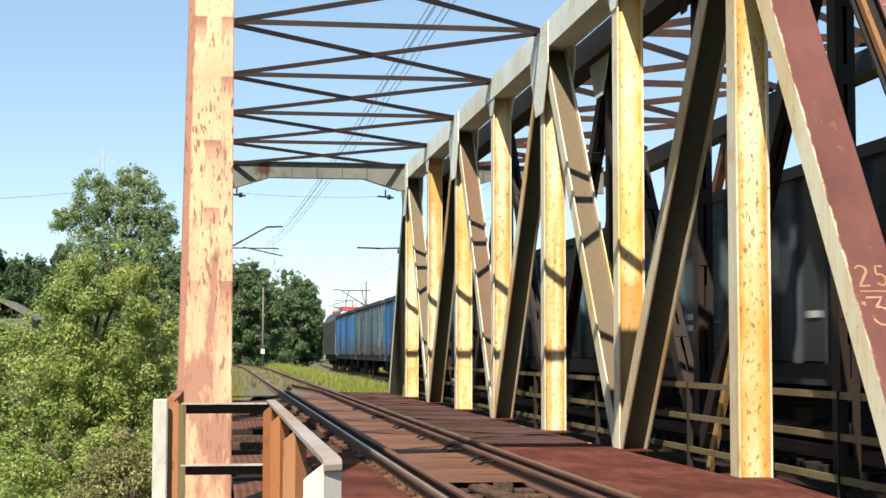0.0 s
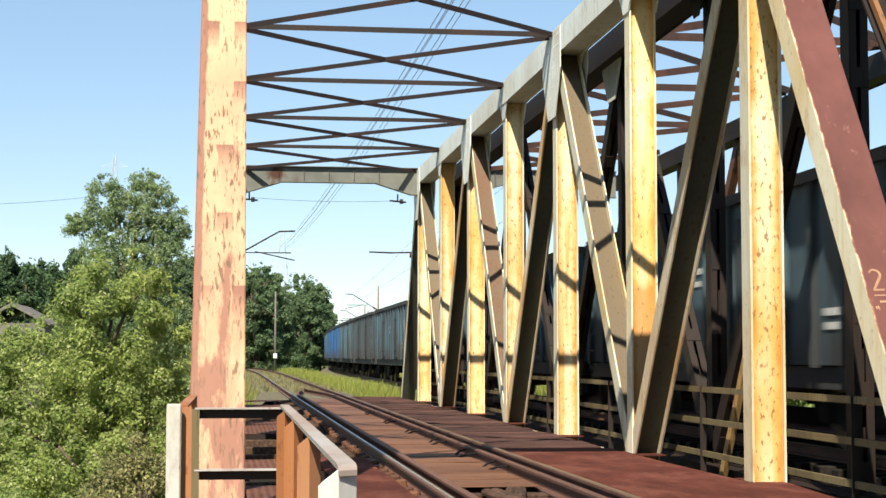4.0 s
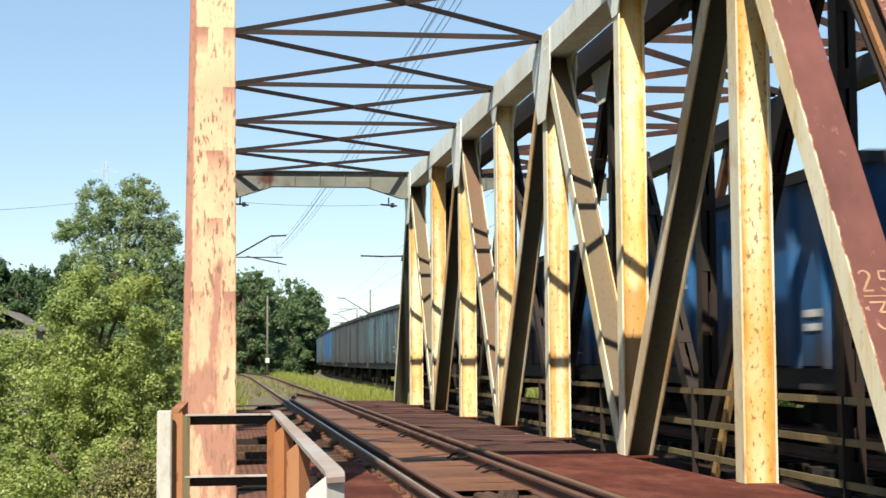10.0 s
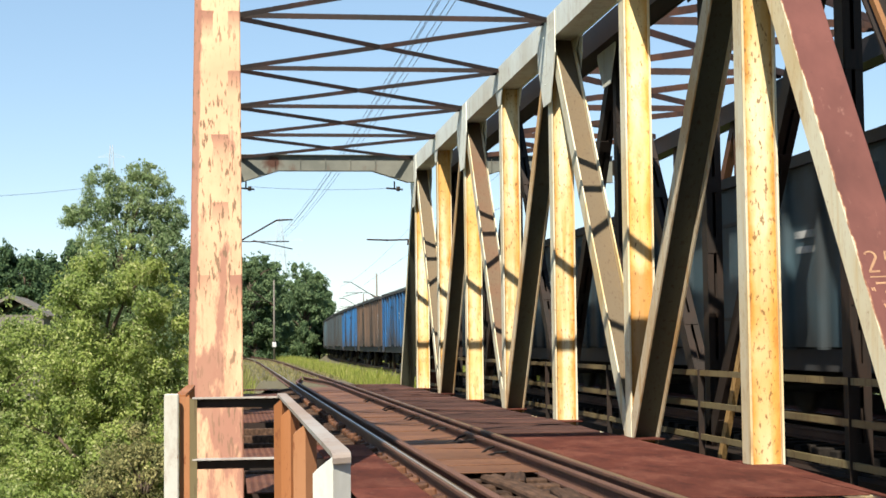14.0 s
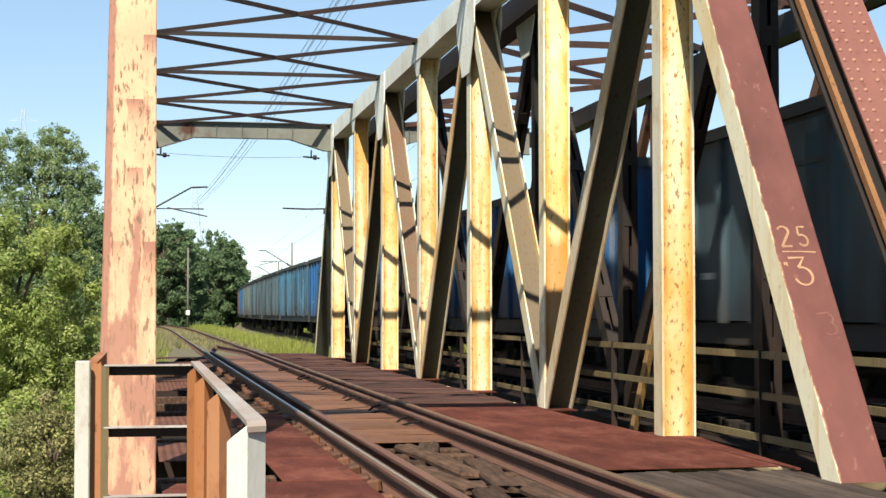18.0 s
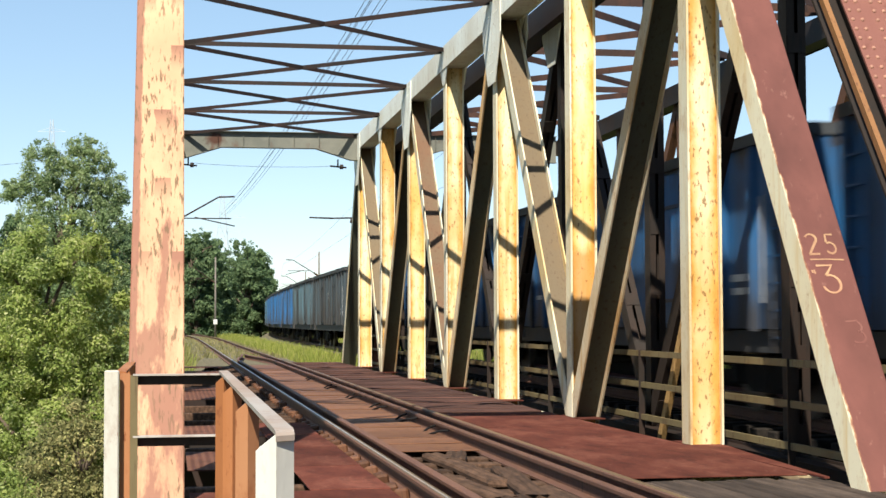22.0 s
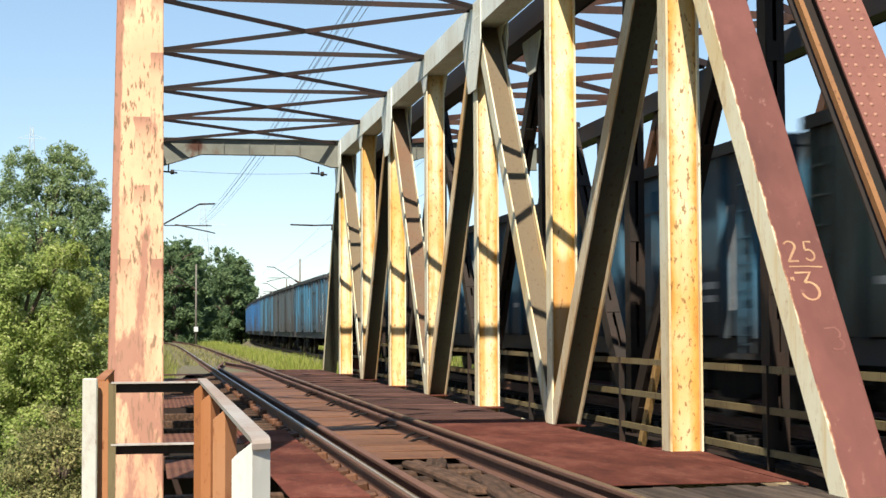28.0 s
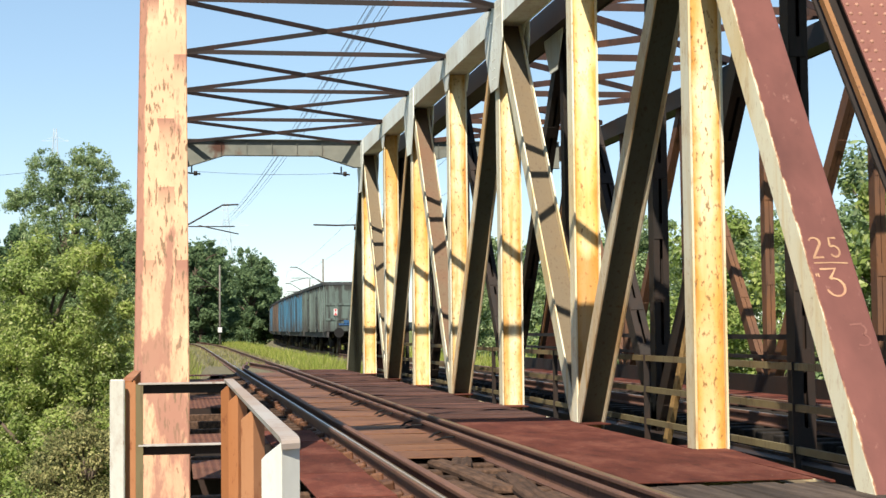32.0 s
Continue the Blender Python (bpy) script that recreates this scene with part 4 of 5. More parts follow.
def build_bogie(wagon, y, seed_sign=1):
    """Side frames, bolster, two wheelsets."""
    bm = bmesh.new()
    box(bm, -0.9, 0.9, -0.16, 0.16, 0.48, 0.75, 0.02)
    bogie = part("bogie", bm, M_DARK, wagon)
    bogie.matrix_basis = pose(0, y, 0)
    for s in (-1, 1):
        bm = bmesh.new()
        pts = [(-1.25, 0.40), (-0.75, 0.40), (-0.45, 0.26), (0.45, 0.26), (0.75, 0.40), (1.25, 0.40), (1.25, 0.56), (0.6, 0.72), (-0.6, 0.72), (-1.25, 0.56)]
        prism(bm, pts, (s * 0.96, 0, 0), (s * 1.08, 0, 0), (0, 1, 0), (0, 0, 1))
        for yy in (-0.9, 0.9):
            box(bm, s * 1.03 - 0.11, s * 1.03 + 0.11, yy - 0.14, yy + 0.14, 0.34, 0.60, 0.02)
        for yy in (-0.2, 0.0, 0.2):
            tube(bm, (s * 1.02, yy, 0.30), (s * 1.02, yy, 0.62), 0.07, 0.07, 8)
        part("side_frame", bm, M_DARK, bogie)
    for yy in (-0.9, 0.9):
        bm = bmesh.new()
        tube(bm, (-0.8, yy, 0.46), (0.8, yy, 0.46), 0.08)
        for s in (-1, 1):
            ring_wheel(bm, s * 0.75, yy, 0.46, 0.46, 0.13)
        part("wheelset", bm, M_WHEEL, bogie)


def build_wagon(colour, tail=False):
    """A four-axle open wagon with ribbed steel sides."""
    mat = PAINTS[colour]
    w = empty("goods_wagon", label=WORDS[colour] + " ribbed open goods wagon of the train", category="wagon", group="wagons of the goods train")
    for s in (-1, 1):
        bm = bmesh.new()
        box(bm, s * BODY_W - 0.02, s * BODY_W + 0.02, -BODY_L, BODY_L, SILL_Z, RIM_Z - 0.06)
        part("side_wall", bm, mat, w)
        bm = bmesh.new()
        box(bm, -BODY_W + 0.02, BODY_W - 0.02, s * BODY_L - 0.04, s * BODY_L, SILL_Z, RIM_Z - 0.06)
        wall = part("end_wall", bm, mat, w)
        for xx in (-0.95, 0.0, 0.95):
            bm = bmesh.new()
            box(bm, xx - 0.06, xx + 0.06, min(s * BODY_L, s * (BODY_L + 0.07)), max(s * BODY_L, s * (BODY_L + 0.07)), SILL_Z - 0.1, RIM_Z - 0.2)
            part("end_rib", bm, mat, wall)
        bm = bmesh.new()
        bar(bm, (s * (BODY_W + 0.03), -BODY_L - 0.06, RIM_Z), (s * (BODY_W + 0.03), BODY_L + 0.06, RIM_Z), 0.13, 0.14)
        part("top_rail", bm, M_RIM, w)
        bm = bmesh.new()
        bar(bm, (-BODY_W + 0.04, s * BODY_L, RIM_Z), (BODY_W - 0.04, s * BODY_L, RIM_Z), 0.13, 0.14)
        part("top_rail", bm, M_RIM, w)
        bm = bmesh.new()
        box(bm, s * 1.36 - 0.05, s * 1.36 + 0.05, -BODY_L - 0.1, BODY_L + 0.1, SILL_Z - 0.28, SILL_Z - 0.02)
        part("sill", bm, M_RIM, w)
    bm = bmesh.new()
    box(bm, -1.3, 1.3, -BODY_L, BODY_L, SILL_Z - 0.05, SILL_Z + 0.03)
    box(bm, -0.28, 0.28, -BODY_L, BODY_L, 0.62, SILL_Z - 0.05)
    part("floor_frame", bm, M_DARK, w)
    bm = bmesh.new()
    nx, ny = 7, 40
    heap = []
    for j in range(ny + 1):
        y = (BODY_L - 0.1) * (2 * j / ny - 1)
        heap.append([bm.verts.new((1.4 * (2 * i / nx - 1), y, 2.92 + 0.42 * math.sin(math.pi * i / nx) * min(1, (1 - abs(y) / BODY_L) * 5) + 0.10 * noise.noise(Vector((i * 0.9, y * 1.3, 2))))) for i in range(nx + 1)])
    for r0, r1 in zip(heap, heap[1:]):
        for i in range(nx):
            bm.faces.new([r0[i], r0[i + 1], r1[i + 1], r1[i]])
    part("coal_load", bm, M_DARK, w)
    bm = bmesh.new()
    prism(bm, [(0, -0.07), (0.07, -0.05), (0.07, 0.05), (0, 0.07)], (0, 0, SILL_Z - 0.03), (0, 0, RIM_Z - 0.06), (1, 0, 0), (0, 1, 0))
    rib = bpy.data.meshes.new("rib")
    bm.to_mesh(rib)
    bm.free()
    rib.materials.append(mat)
    bm = bmesh.new()
    box(bm, 0, 0.035, -0.80, 0.80, SILL_Z + 0.05, RIM_Z - 0.12, 0.012)
    door = bpy.data.meshes.new("side_door")
    bm.to_mesh(door)
    bm.free()
    door.materials.append(mat)
    hinge = unit_box("door_bar", mat, 0.022, 1.72, 0.05)
    stile = unit_box("door_bar", mat, 0.04, 0.07, RIM_Z - SILL_Z - 0.4)
    panel = unit_box("data_panel", M_LETTER, 0.012, 0.5, 0.10)
    rail_strip = unit_box("handrail", M_GALV, 0.025, 0.035, 1.25)
    for s in (-1, 1):
        turn = 0 if s > 0 else 180
        for yy in (-6.90, -5.8, -4.75, -3.75, -1.65, -0.55, 0.55, 1.65, 3.75, 4.75, 5.8, 6.90):
            share("rib", rib, w, pose(s * (BODY_W + 0.02), yy, 0, 0, 0, turn))
        for yy in (-2.7, 2.7):
            leaf = share("side_door", door, w, pose(s * (BODY_W + 0.021), yy, 0, 0, 0, turn))
            for z in (SILL_Z + 0.35, RIM_Z - 0.6):
                share("door_bar", hinge, leaf, pose(0.046, 0, z))
            for d in (-0.55, 0.55):
                share("door_bar", stile, leaf, pose(0.052, d, SILL_Z + 0.12))
        for yy, z, k in ((-5.28, 1.62, 0.9), (-5.28, 1.46, 0.8), (0.0, 2.35, 0.9), (0.0, 2.17, 0.7), (5.28, 1.55, 0.7)):
            ob = share("lettering", panel, w, pose(s * (BODY_W + 0.03), yy, z))
            ob.scale = (1, k, 0.55 + 0.35 * k)
        share("handrail", rail_strip, w, pose(s * (BODY_W + 0.05), -6.1, 1.35))
        for e in (-1, 1):
            bm = bmesh.new()
            x = s * (BODY_W + 0.07)
            for yy in (e * (BODY_L - 0.55), e * (BODY_L - 0.18)):
                bar(bm, (x, yy, 0.85), (x, yy, RIM_Z - 0.3), 0.03, 0.03)
            for i in range(7):
                z = 0.95 + 0.31 * i
                bar(bm, (x, e * (BODY_L - 0.55), z), (x, e * (BODY_L - 0.18), z), 0.025, 0.025)
            part("ladder", bm, mat, w)
            bm = bmesh.new()
            y = e * (BODY_L + 0.1)
            tube(bm, (s * 0.875, y - e * 0.1, 0.98), (s * 0.875, y + e * 0.30, 0.98), 0.085, 0.075, 10)
            tube(bm, (s * 0.875, y + e * 0.30, 0.98), (s * 0.875, y + e * 0.34, 0.98), 0.23, 0.23, 14)
            part("buffer", bm, M_DARK, w)
    for e in (-1, 1):
        bm = bmesh.new()
        tube(bm, (0, e * BODY_L, 0.95), (0, e * (BODY_L + 0.66), 0.9), 0.05, 0.05, 8)
        part("coupling", bm, M_DARK, w)
        build_bogie(w, e * 5.0)
    bm = bmesh.new()
    tube(bm, (0.6, -1.2, 0.62), (0.6, 0.9, 0.62), 0.2, 0.2, 12)
    part("brake_cylinder", bm, M_DARK, w)
    return w


PITCH, SPEED, TAIL = 15.34, 17.95, -501.8
train = []
KINDS = dict(g="grey", b="blue", l="light", n="brown", t="teal", s="sage")
# wagons counted from the tail
first = {}
for i, c in enumerate("sllnlglbbbbgtbbblttsbnbggtggbtlttgtbbtb"):
    c = KINDS[c]
    if c in first:
        car = copy_thing(first[c], pose(0, 0, 0))
    else:
        car = first[c] = build_wagon(c)
    if i == 0:
        tail_wagon = car
    train.append((car, PITCH * (i + 0.5)))

# marks on the tail wagon's end
M_SIGNAL = plain("red_signal_paint", (0.42, 0.025, 0.03), 0.6, 0, 0.15, 6)
back = -BODY_L - 0.075
bm = bmesh.new()
for x0, x1, z0, z1 in ((-0.85, -0.30, 1.32, 1.42), (-0.62, -0.38, 1.38, 1.56), (-0.28, 0.10, 1.28, 1.35)):
    box(bm, x0, x1, back - 0.006, back, z0, z1)
part("paint_patch", bm, PAINTS["blue"], tail_wagon, "blue sprayed scrawl")
for x in (-1.0, 1.0):
    bm = bmesh.new()
    box(bm, x - 0.085, x + 0.085, back - 0.03, back - 0.015, 1.78, 2.10, 0.004)
    board = part("tail_board", bm, M_LETTER, tail_wagon, "white end-of-train board with red triangles")
    for z, d in ((1.80, 1), (2.08, -1)):
        bm = bmesh.new()
        prism(bm, [(-0.065, 0), (0.065, 0), (0, d * 0.135)], (x, back - 0.035, z), (x, back - 0.031, z), (1, 0, 0), (0, 0, 1))
        part("triangle", bm, M_SIGNAL, board)
    bm = bmesh.new()
    bar(bm, (x, back - 0.008, 1.62), (x, back - 0.008, 2.14), 0.03, 0.012, (0, 1, 0))
    part("bracket", bm, M_RIM, board)
for z in (SILL_Z + 0.55, SILL_Z + 1.25):
    bm = bmesh.new()
    bar(bm, (-BODY_W, back + 0.03, z), (BODY_W, back + 0.03, z), 0.06, 0.10)
    part("end_rib", bm, PAINTS["sage"], tail_wagon)


def build_locomotive():
    """A heavy electric goods engine."""
    body = plain("loco_dark_paint", (0.045, 0.043, 0.042), 0.45, 0.1, 0.2, 3)
    front = plain("loco_pale_front", (0.62, 0.62, 0.55), 0.45, 0, 0.1, 4)
    red = plain("pantograph_red", (0.45, 0.05, 0.05), 0.5, 0, 0.1, 4)
    glass, nt, b = material("cab_glass", 0.08)
    b.inputs["Base Color"].default_value = (0.02, 0.025, 0.03, 1)
    e = empty("locomotive", label="dark grey electric locomotive with red pantograph frames", category="locomotive")
    bm = bmesh.new()
    prism(bm, [(-1.48, 1.0), (1.48, 1.0), (1.48, 3.15), (1.15, 3.75), (-1.15, 3.75), (-1.48, 3.15)], (0, -8.6, 0), (0, 8.6, 0), (1, 0, 0), (0, 0, 1))
    part("body", bm, body, e)
    for s in (-1, 1):
        bm = bmesh.new()
        prism(bm, [(-1.46, 1.0), (1.46, 1.0), (1.46, 2.2), (1.3, 3.2), (1.1, 3.65), (-1.1, 3.65), (-1.3, 3.2), (-1.46, 2.2)], (0, s * 8.6, 0), (0, s * 9.3, 0), (1, 0, 0), (0, 0, 1))
        part("cab_front", bm, front, e, "pale painted cab front")
        for k in (-0.62, 0.62):
            bm = bmesh.new()
            box(bm, k - 0.45, k + 0.45, s * 9.31 - 0.02, s * 9.31 + 0.02, 2.35, 3.05, 0.02)
            part("windscreen", bm, glass, e)
            bm = bmesh.new()
            tube(bm, (k * 1.5, s * 9.25, 1.5), (k * 1.5, s * 9.38, 1.5), 0.12, 0.12, 12)
            part("headlamp", bm, M_LETTER, e)
            bm = bmesh.new()
            tube(bm, (k * 1.4, s * 9.2, 0.98), (k * 1.4, s * 9.65, 0.98), 0.2, 0.22, 12)
            part("buffer", bm, M_DARK, e)
        for yy in (-5.5, -2.5, 0.5, 3.5, 6.2):
            bm = bmesh.new()
            box(bm, s * 1.49 - 0.02, s * 1.49 + 0.02, yy - 0.6, yy + 0.6, 2.3, 2.9, 0.015)
            part("side_grille", bm, body, e)
        y = s * 5.2
        bm = bmesh.new()
        bar(bm, (-0.9, y - 1.0, 3.95), (-0.9, y + 1.0, 3.95), 0.1, 0.14)
        bar(bm, (0.9, y - 1.0, 3.95), (0.9, y + 1.0, 3.95), 0.1, 0.14)
        bar(bm, (-0.9, y - 1.0, 3.95), (0.9, y - 1.0, 3.95), 0.1, 0.14)
        bar(bm, (-0.9, y + 1.0, 3.95), (0.9, y + 1.0, 3.95), 0.1, 0.14)
        for xx in (-0.9, 0.9):
            bar(bm, (xx, y, 3.75), (xx, y, 3.9), 0.1, 0.1, (1, 0, 0))
        pan = part("pantograph", bm, red, e)
        bm = bmesh.new()
        zt = 5.1 if s < 0 else 4.3
        for xx in (-0.7, 0.7):
            bar(bm, (xx, y - 0.9, 4.0), (xx * 0.8, y + 0.7, (4.0 + zt) / 2), 0.04, 0.04)
            bar(bm, (xx * 0.8, y + 0.7, (4.0 + zt) / 2), (xx * 0.6, y, zt), 0.035, 0.035)
        bar(bm, (-0.95, y, zt), (0.95, y, zt), 0.08, 0.05)
        part("pantograph_arm", bm, M_STRUT, pan)
        build_bogie(e, s * 6.0)
        build_bogie(e, s * 3.2)
    bm = bmesh.new()
    box(bm, -1.3, 1.3, -8.5, 8.5, 0.62, 1.0)
    part("underframe", bm, M_DARK, e)
    return e


train.append((build_locomotive(), PITCH * 39 + 9.7))

# ---- number painted on the end diagonal ----
M_FADED = painted("worn_number_paint", (0.165, 0.070, 0.055), (0.130, 0.048, 0.039), (0.112, 0.041, 0.033), 0.45, scale=4)
M_NUMBER = painted("pale_yellow_number_paint", (0.36, 0.22, 0.12), (0.27, 0.13, 0.08), (0.16, 0.06, 0.045), 0.47, scale=4)


def brushed(strokes, wide, m, parent):
    """Hand-painted characters from brush strokes, each a line of points, on the face of a member."""
    bm = bmesh.new()
    rnd = random.Random(len(strokes) + int(wide * 1e4))
    for pts in strokes:
        pts = [Vector((u, v, 0)) for u, v in pts]
        left, right = [], []
        for i, p in enumerate(pts):
            d = (pts[min(i + 1, len(pts) - 1)] - pts[max(i - 1, 0)]).normalized()
            q = Vector((-d.y, d.x, 0)) * wide * rnd.uniform(0.38, 0.60)
            left.append(bm.verts.new(p + q))
            right.append(bm.verts.new(p - q))
        for i in range(len(pts) - 1):
            bm.faces.new([left[i], right[i], right[i + 1], left[i + 1]])
    bmesh.ops.recalc_face_normals(bm, faces=bm.faces)
    bmesh.ops.solidify(bm, geom=bm.faces[:], thickness=0.0015)
    ob = part("painted_number", bm, M_NUMBER, parent)
    ob.matrix_basis = m
    return ob


end_right = next(o for o in bridge_1.children if o.name.startswith("end_diagonal"))
ax_u = Vector((0, node(1) + 0.075 - END_Y, ZC + 0.1)).normalized()
ax_o = Vector((1, 0, 0)).cross(ax_u)


def on_end(s, dx, lift=0.1425):
    p = Vector((XR + dx, END_Y, -0.1)) + ax_u * s + ax_o * lift
    return Matrix(((1, ax_u.x, ax_o.x, p.x), (0, ax_u.y, ax_o.y, p.y), (0, ax_u.z, ax_o.z, p.z), (0, 0, 0, 1)))


def arc(cx, cy, rx, ry, a0, a1, n=9):
    return [(cx + rx * math.cos(radians(a0 + (a1 - a0) * i / n)), cy + ry * math.sin(radians(a0 + (a1 - a0) * i / n))) for i in range(n + 1)]


TWO = arc(-0.075, 0.055, 0.045, 0.045, 160, -35) + [(-0.115, -0.098)]
FIVE = [(0.115, 0.098), (0.055, 0.098), (0.048, 0.022)]
brushed([TWO, [(-0.120, -0.098), (-0.028, -0.094)], FIVE, [(0.048, 0.018)] + arc(0.075, -0.035, 0.042, 0.055, 120, -150)], 0.019, on_end(2.20, -0.015), end_right)
brushed([[(-0.14, 0.0), (0.0, 0.004), (0.14, -0.002)]], 0.014, on_end(2.050, 0.0), end_right)
brushed([[(-0.075, 0.125), (0.055, 0.130), (-0.012, 0.030)], [(-0.012, 0.030)] + arc(0.015, -0.050, 0.075, 0.085, 105, -165, 12)], 0.021, on_end(1.865, -0.035), end_right)
brushed([[(0.0, 0.02), (0.004, -0.02)], [(-0.018, 0.018), (-0.015, -0.01)]], 0.012, on_end(1.93, -0.135), end_right)
for o in brushed([[(-0.06, 0.09), (0.04, 0.10)] + arc(0.01, 0.045, 0.05, 0.05, 60, -80) + arc(0.01, -0.05, 0.06, 0.055, 80, -130)], 0.016, on_end(1.37, 0.06, 0.1415), end_right),:
    o.data.materials[0] = M_FADED
    o["label"] = "faded old number, almost worn away"

# ---- railing beside the near end ----
railing = empty("railing", label="white and rust painted steel railing at the bridge end", category="railing")


def upright_angle(name, x, y, z0, z1, s, mat, parent, rz=0, point=0.0):
    """An L-section post; point: how far its top corner is cut to a tip."""
    bm = bmesh.new()
    t = 0.012
    prism(bm, [(0, 0), (s, 0), (s, t), (t, t), (t, s), (0, s)], (0, 0, z0), (0, 0, z1), (1, 0, 0), (0, 1, 0))
    if point:
        for v in bm.verts:
            if v.co.z > z1 - 0.01 and (v.co.x < 0.001 or v.co.x > s - 0.001):
                v.co.z -= point
    ob = part(name, bm, mat, parent)
    ob.matrix_basis = pose(x, y, 0, 0, 0, rz)
    return ob


RZ = 0.975
bm = bmesh.new()
line = [(7.60, 0.0, 0), (3.46, 0.0, 0), (3.40, -0.002, 0.6), (3.376, -0.006, 1), (3.368, -0.012, 1)]
rings = []
for y, z, skew in line:
    drop, back = (0.012, 0.0) if z > -0.015 else (0.004, 0.010)
    rings.append([bm.verts.new((u, y + k * back + skew * (u - 0.216) * 0.75, RZ + z - k * drop)) for u, k in ((0.216, 0), (0.258, 0), (0.258, 1), (0.216, 1))])
for r0, r1 in zip(rings, rings[1:]):
    for i in range(4):
        bm.faces.new([r0[i], r0[(i + 1) % 4], r1[(i + 1) % 4], r1[i]])
bm.faces.new(rings[0])
bm.faces.new(rings[-1][::-1])
bmesh.ops.recalc_face_normals(bm, faces=bm.faces)
part("top_rail", bm, M_RAILTOP, railing)
for z in (0.684, 0.36):
    bm = bmesh.new()
    bar(bm, (0.268, 3.5, z), (0.268, 7.56, z), 0.010, 0.045)
    part("middle_rail", bm, M_ORANGE, railing)
for z in (RZ, 0.684, 0.36, 0.04):
    bm = bmesh.new()
    bar(bm, (-0.186, 7.62, z - 0.018), (0.244, 7.62, z - 0.018), 0.045, 0.008)
    rail = part("cross_rail", bm, M_RAILTOP, railing)
    # Dark steel on this leg puts the top leg's shade into its colour.
    bm = bmesh.new()
    bar(bm, (-0.186, 7.645, z - 0.044), (0.244, 7.645, z - 0.044), 0.008, 0.044)
    part("web", bm, M_STRUT, rail)


def corner_post(x, y, leg, top, mat, label="", flat=False):
    """An angle post with its corner towards the walk, its top cut to a tip."""
    bm = bmesh.new()
    k = 0.012
    a = leg * 0.7071
    prism(bm, [(0, 0), (a, a), (a - k * 0.7, a + k * 0.7), (0, k * 1.4), (-a + k * 0.7, a + k * 0.7), (-a, a)], (x, y, -0.6), (x, y, top), (1, 0, 0), (0, 1, 0))
    for v in bm.verts:
        if v.co.z > top - 0.01:
            v.co.z -= abs(v.co.x - x) * (0.0 if flat and v.co.x > x else 0.9)
    return part("post", bm, mat, railing, label)


corner_post(0.217, 3.375, 0.058, RZ - 0.010, M_WHITE, "white painted angle post", True)
for y in (4.77, 6.00, 7.05):
    corner_post(0.222, y, 0.050, RZ - 0.008, M_ORANGE, "rusty orange angle post")
upright_angle("post", -0.199, 7.60, -0.5, RZ - 0.02, 0.035, M_OLIVE, railing, 0)
# left side: white flat post and slanting rusty plate
bm = bmesh.new()
box(bm, -0.319, -0.250, 7.60, 7.63, -0.9, RZ + 0.005, 0.006)
part("post", bm, M_WHITE, railing, "white painted flat post")
bm = bmesh.new()
box(bm, -0.249, -0.203, 7.665, 7.675, -0.9, RZ - 0.012)
part("post", bm, M_ORANGE, railing, "rusty orange flat post")
bm = bmesh.new()
bar(bm, (-0.245, 7.69, RZ - 0.01), (-0.245, 9.6, RZ - 0.01), 0.05, 0.012)
part("top_rail", bm, M_ORANGE, railing)
upright_angle("post", -0.27, 9.55, -0.5, RZ - 0.018, 0.05, M_ORANGE, railing, 0)
bm = bmesh.new()
box(bm, -0.36, 0.11, 1.5, 9.9, -0.5, -0.05)
tagged(mesh_ob("walkway_kerb", bm, M_CONCRETE), "old concrete kerb under the railing", "kerb", kind="structure")

# ---- hand railing between the bridges ----
rail2 = empty("hand_railing", label="olive painted three-bar railing between the bridges", category="railing")
for z in (0.82, 0.45, 0.07):
    bm = bmesh.new()
    y = 2.0
    bar(bm, (5.50, 8.6, z), (5.50, node(8), z), 0.035, 0.065)
    part("bar", bm, M_OLIVE, rail2)
for k in range(0, 17, 2):
    bm = bmesh.new()
    y = node(0) + 3.3 + PANEL / 2 * k
    angle_bar(bm, (5.53, y, -0.5), (5.53, y, 0.86), 0.07, up=(0, 1, 0))
    part("post", bm, M_OLD, rail2)
    if k in (2, 8):
        bm = bmesh.new()
        bar(bm, (5.62, y - 0.16, -0.45), (5.62, y - 1.27, 1.22), 0.06, 0.12)
        part("brace", bm, M_OCHRE, rail2, "ochre weathered timber brace")

# ---- ballast ----


def ballast(xt, y0, y1, name, way=bend):
    bm = bmesh.new()
    n = int((y1 - y0) / 4)
    rows = []
    for i in range(n + 1):
        y = y0 + (y1 - y0) * i / n
        rows.append([bm.verts.new((xt + way(y) + x, y, z)) for x, z in ((-2.3, GROUND - 0.1), (-1.5, RAIL_Z - 0.02), (0, RAIL_Z - 0.01), (1.5, RAIL_Z - 0.02), (2.3, GROUND - 0.1))])
    for a, b in zip(rows, rows[1:]):
        for i in range(4):
            bm.faces.new([a[i], a[i + 1], b[i + 1], b[i]])
    ob = mesh_ob(name, bm, M_BALLAST)
    tagged(ob, "dirty stone ballast under the rails", "ballast", kind="structure")


ballast(XT, node(8) + 0.8, 420, "ballast", bend_left)
ballast(XT2, node(8) + 0.8, 420, "ballast")
ballast(XT2, -560, N0 - 0.8, "ballast")

# ---- plants ----


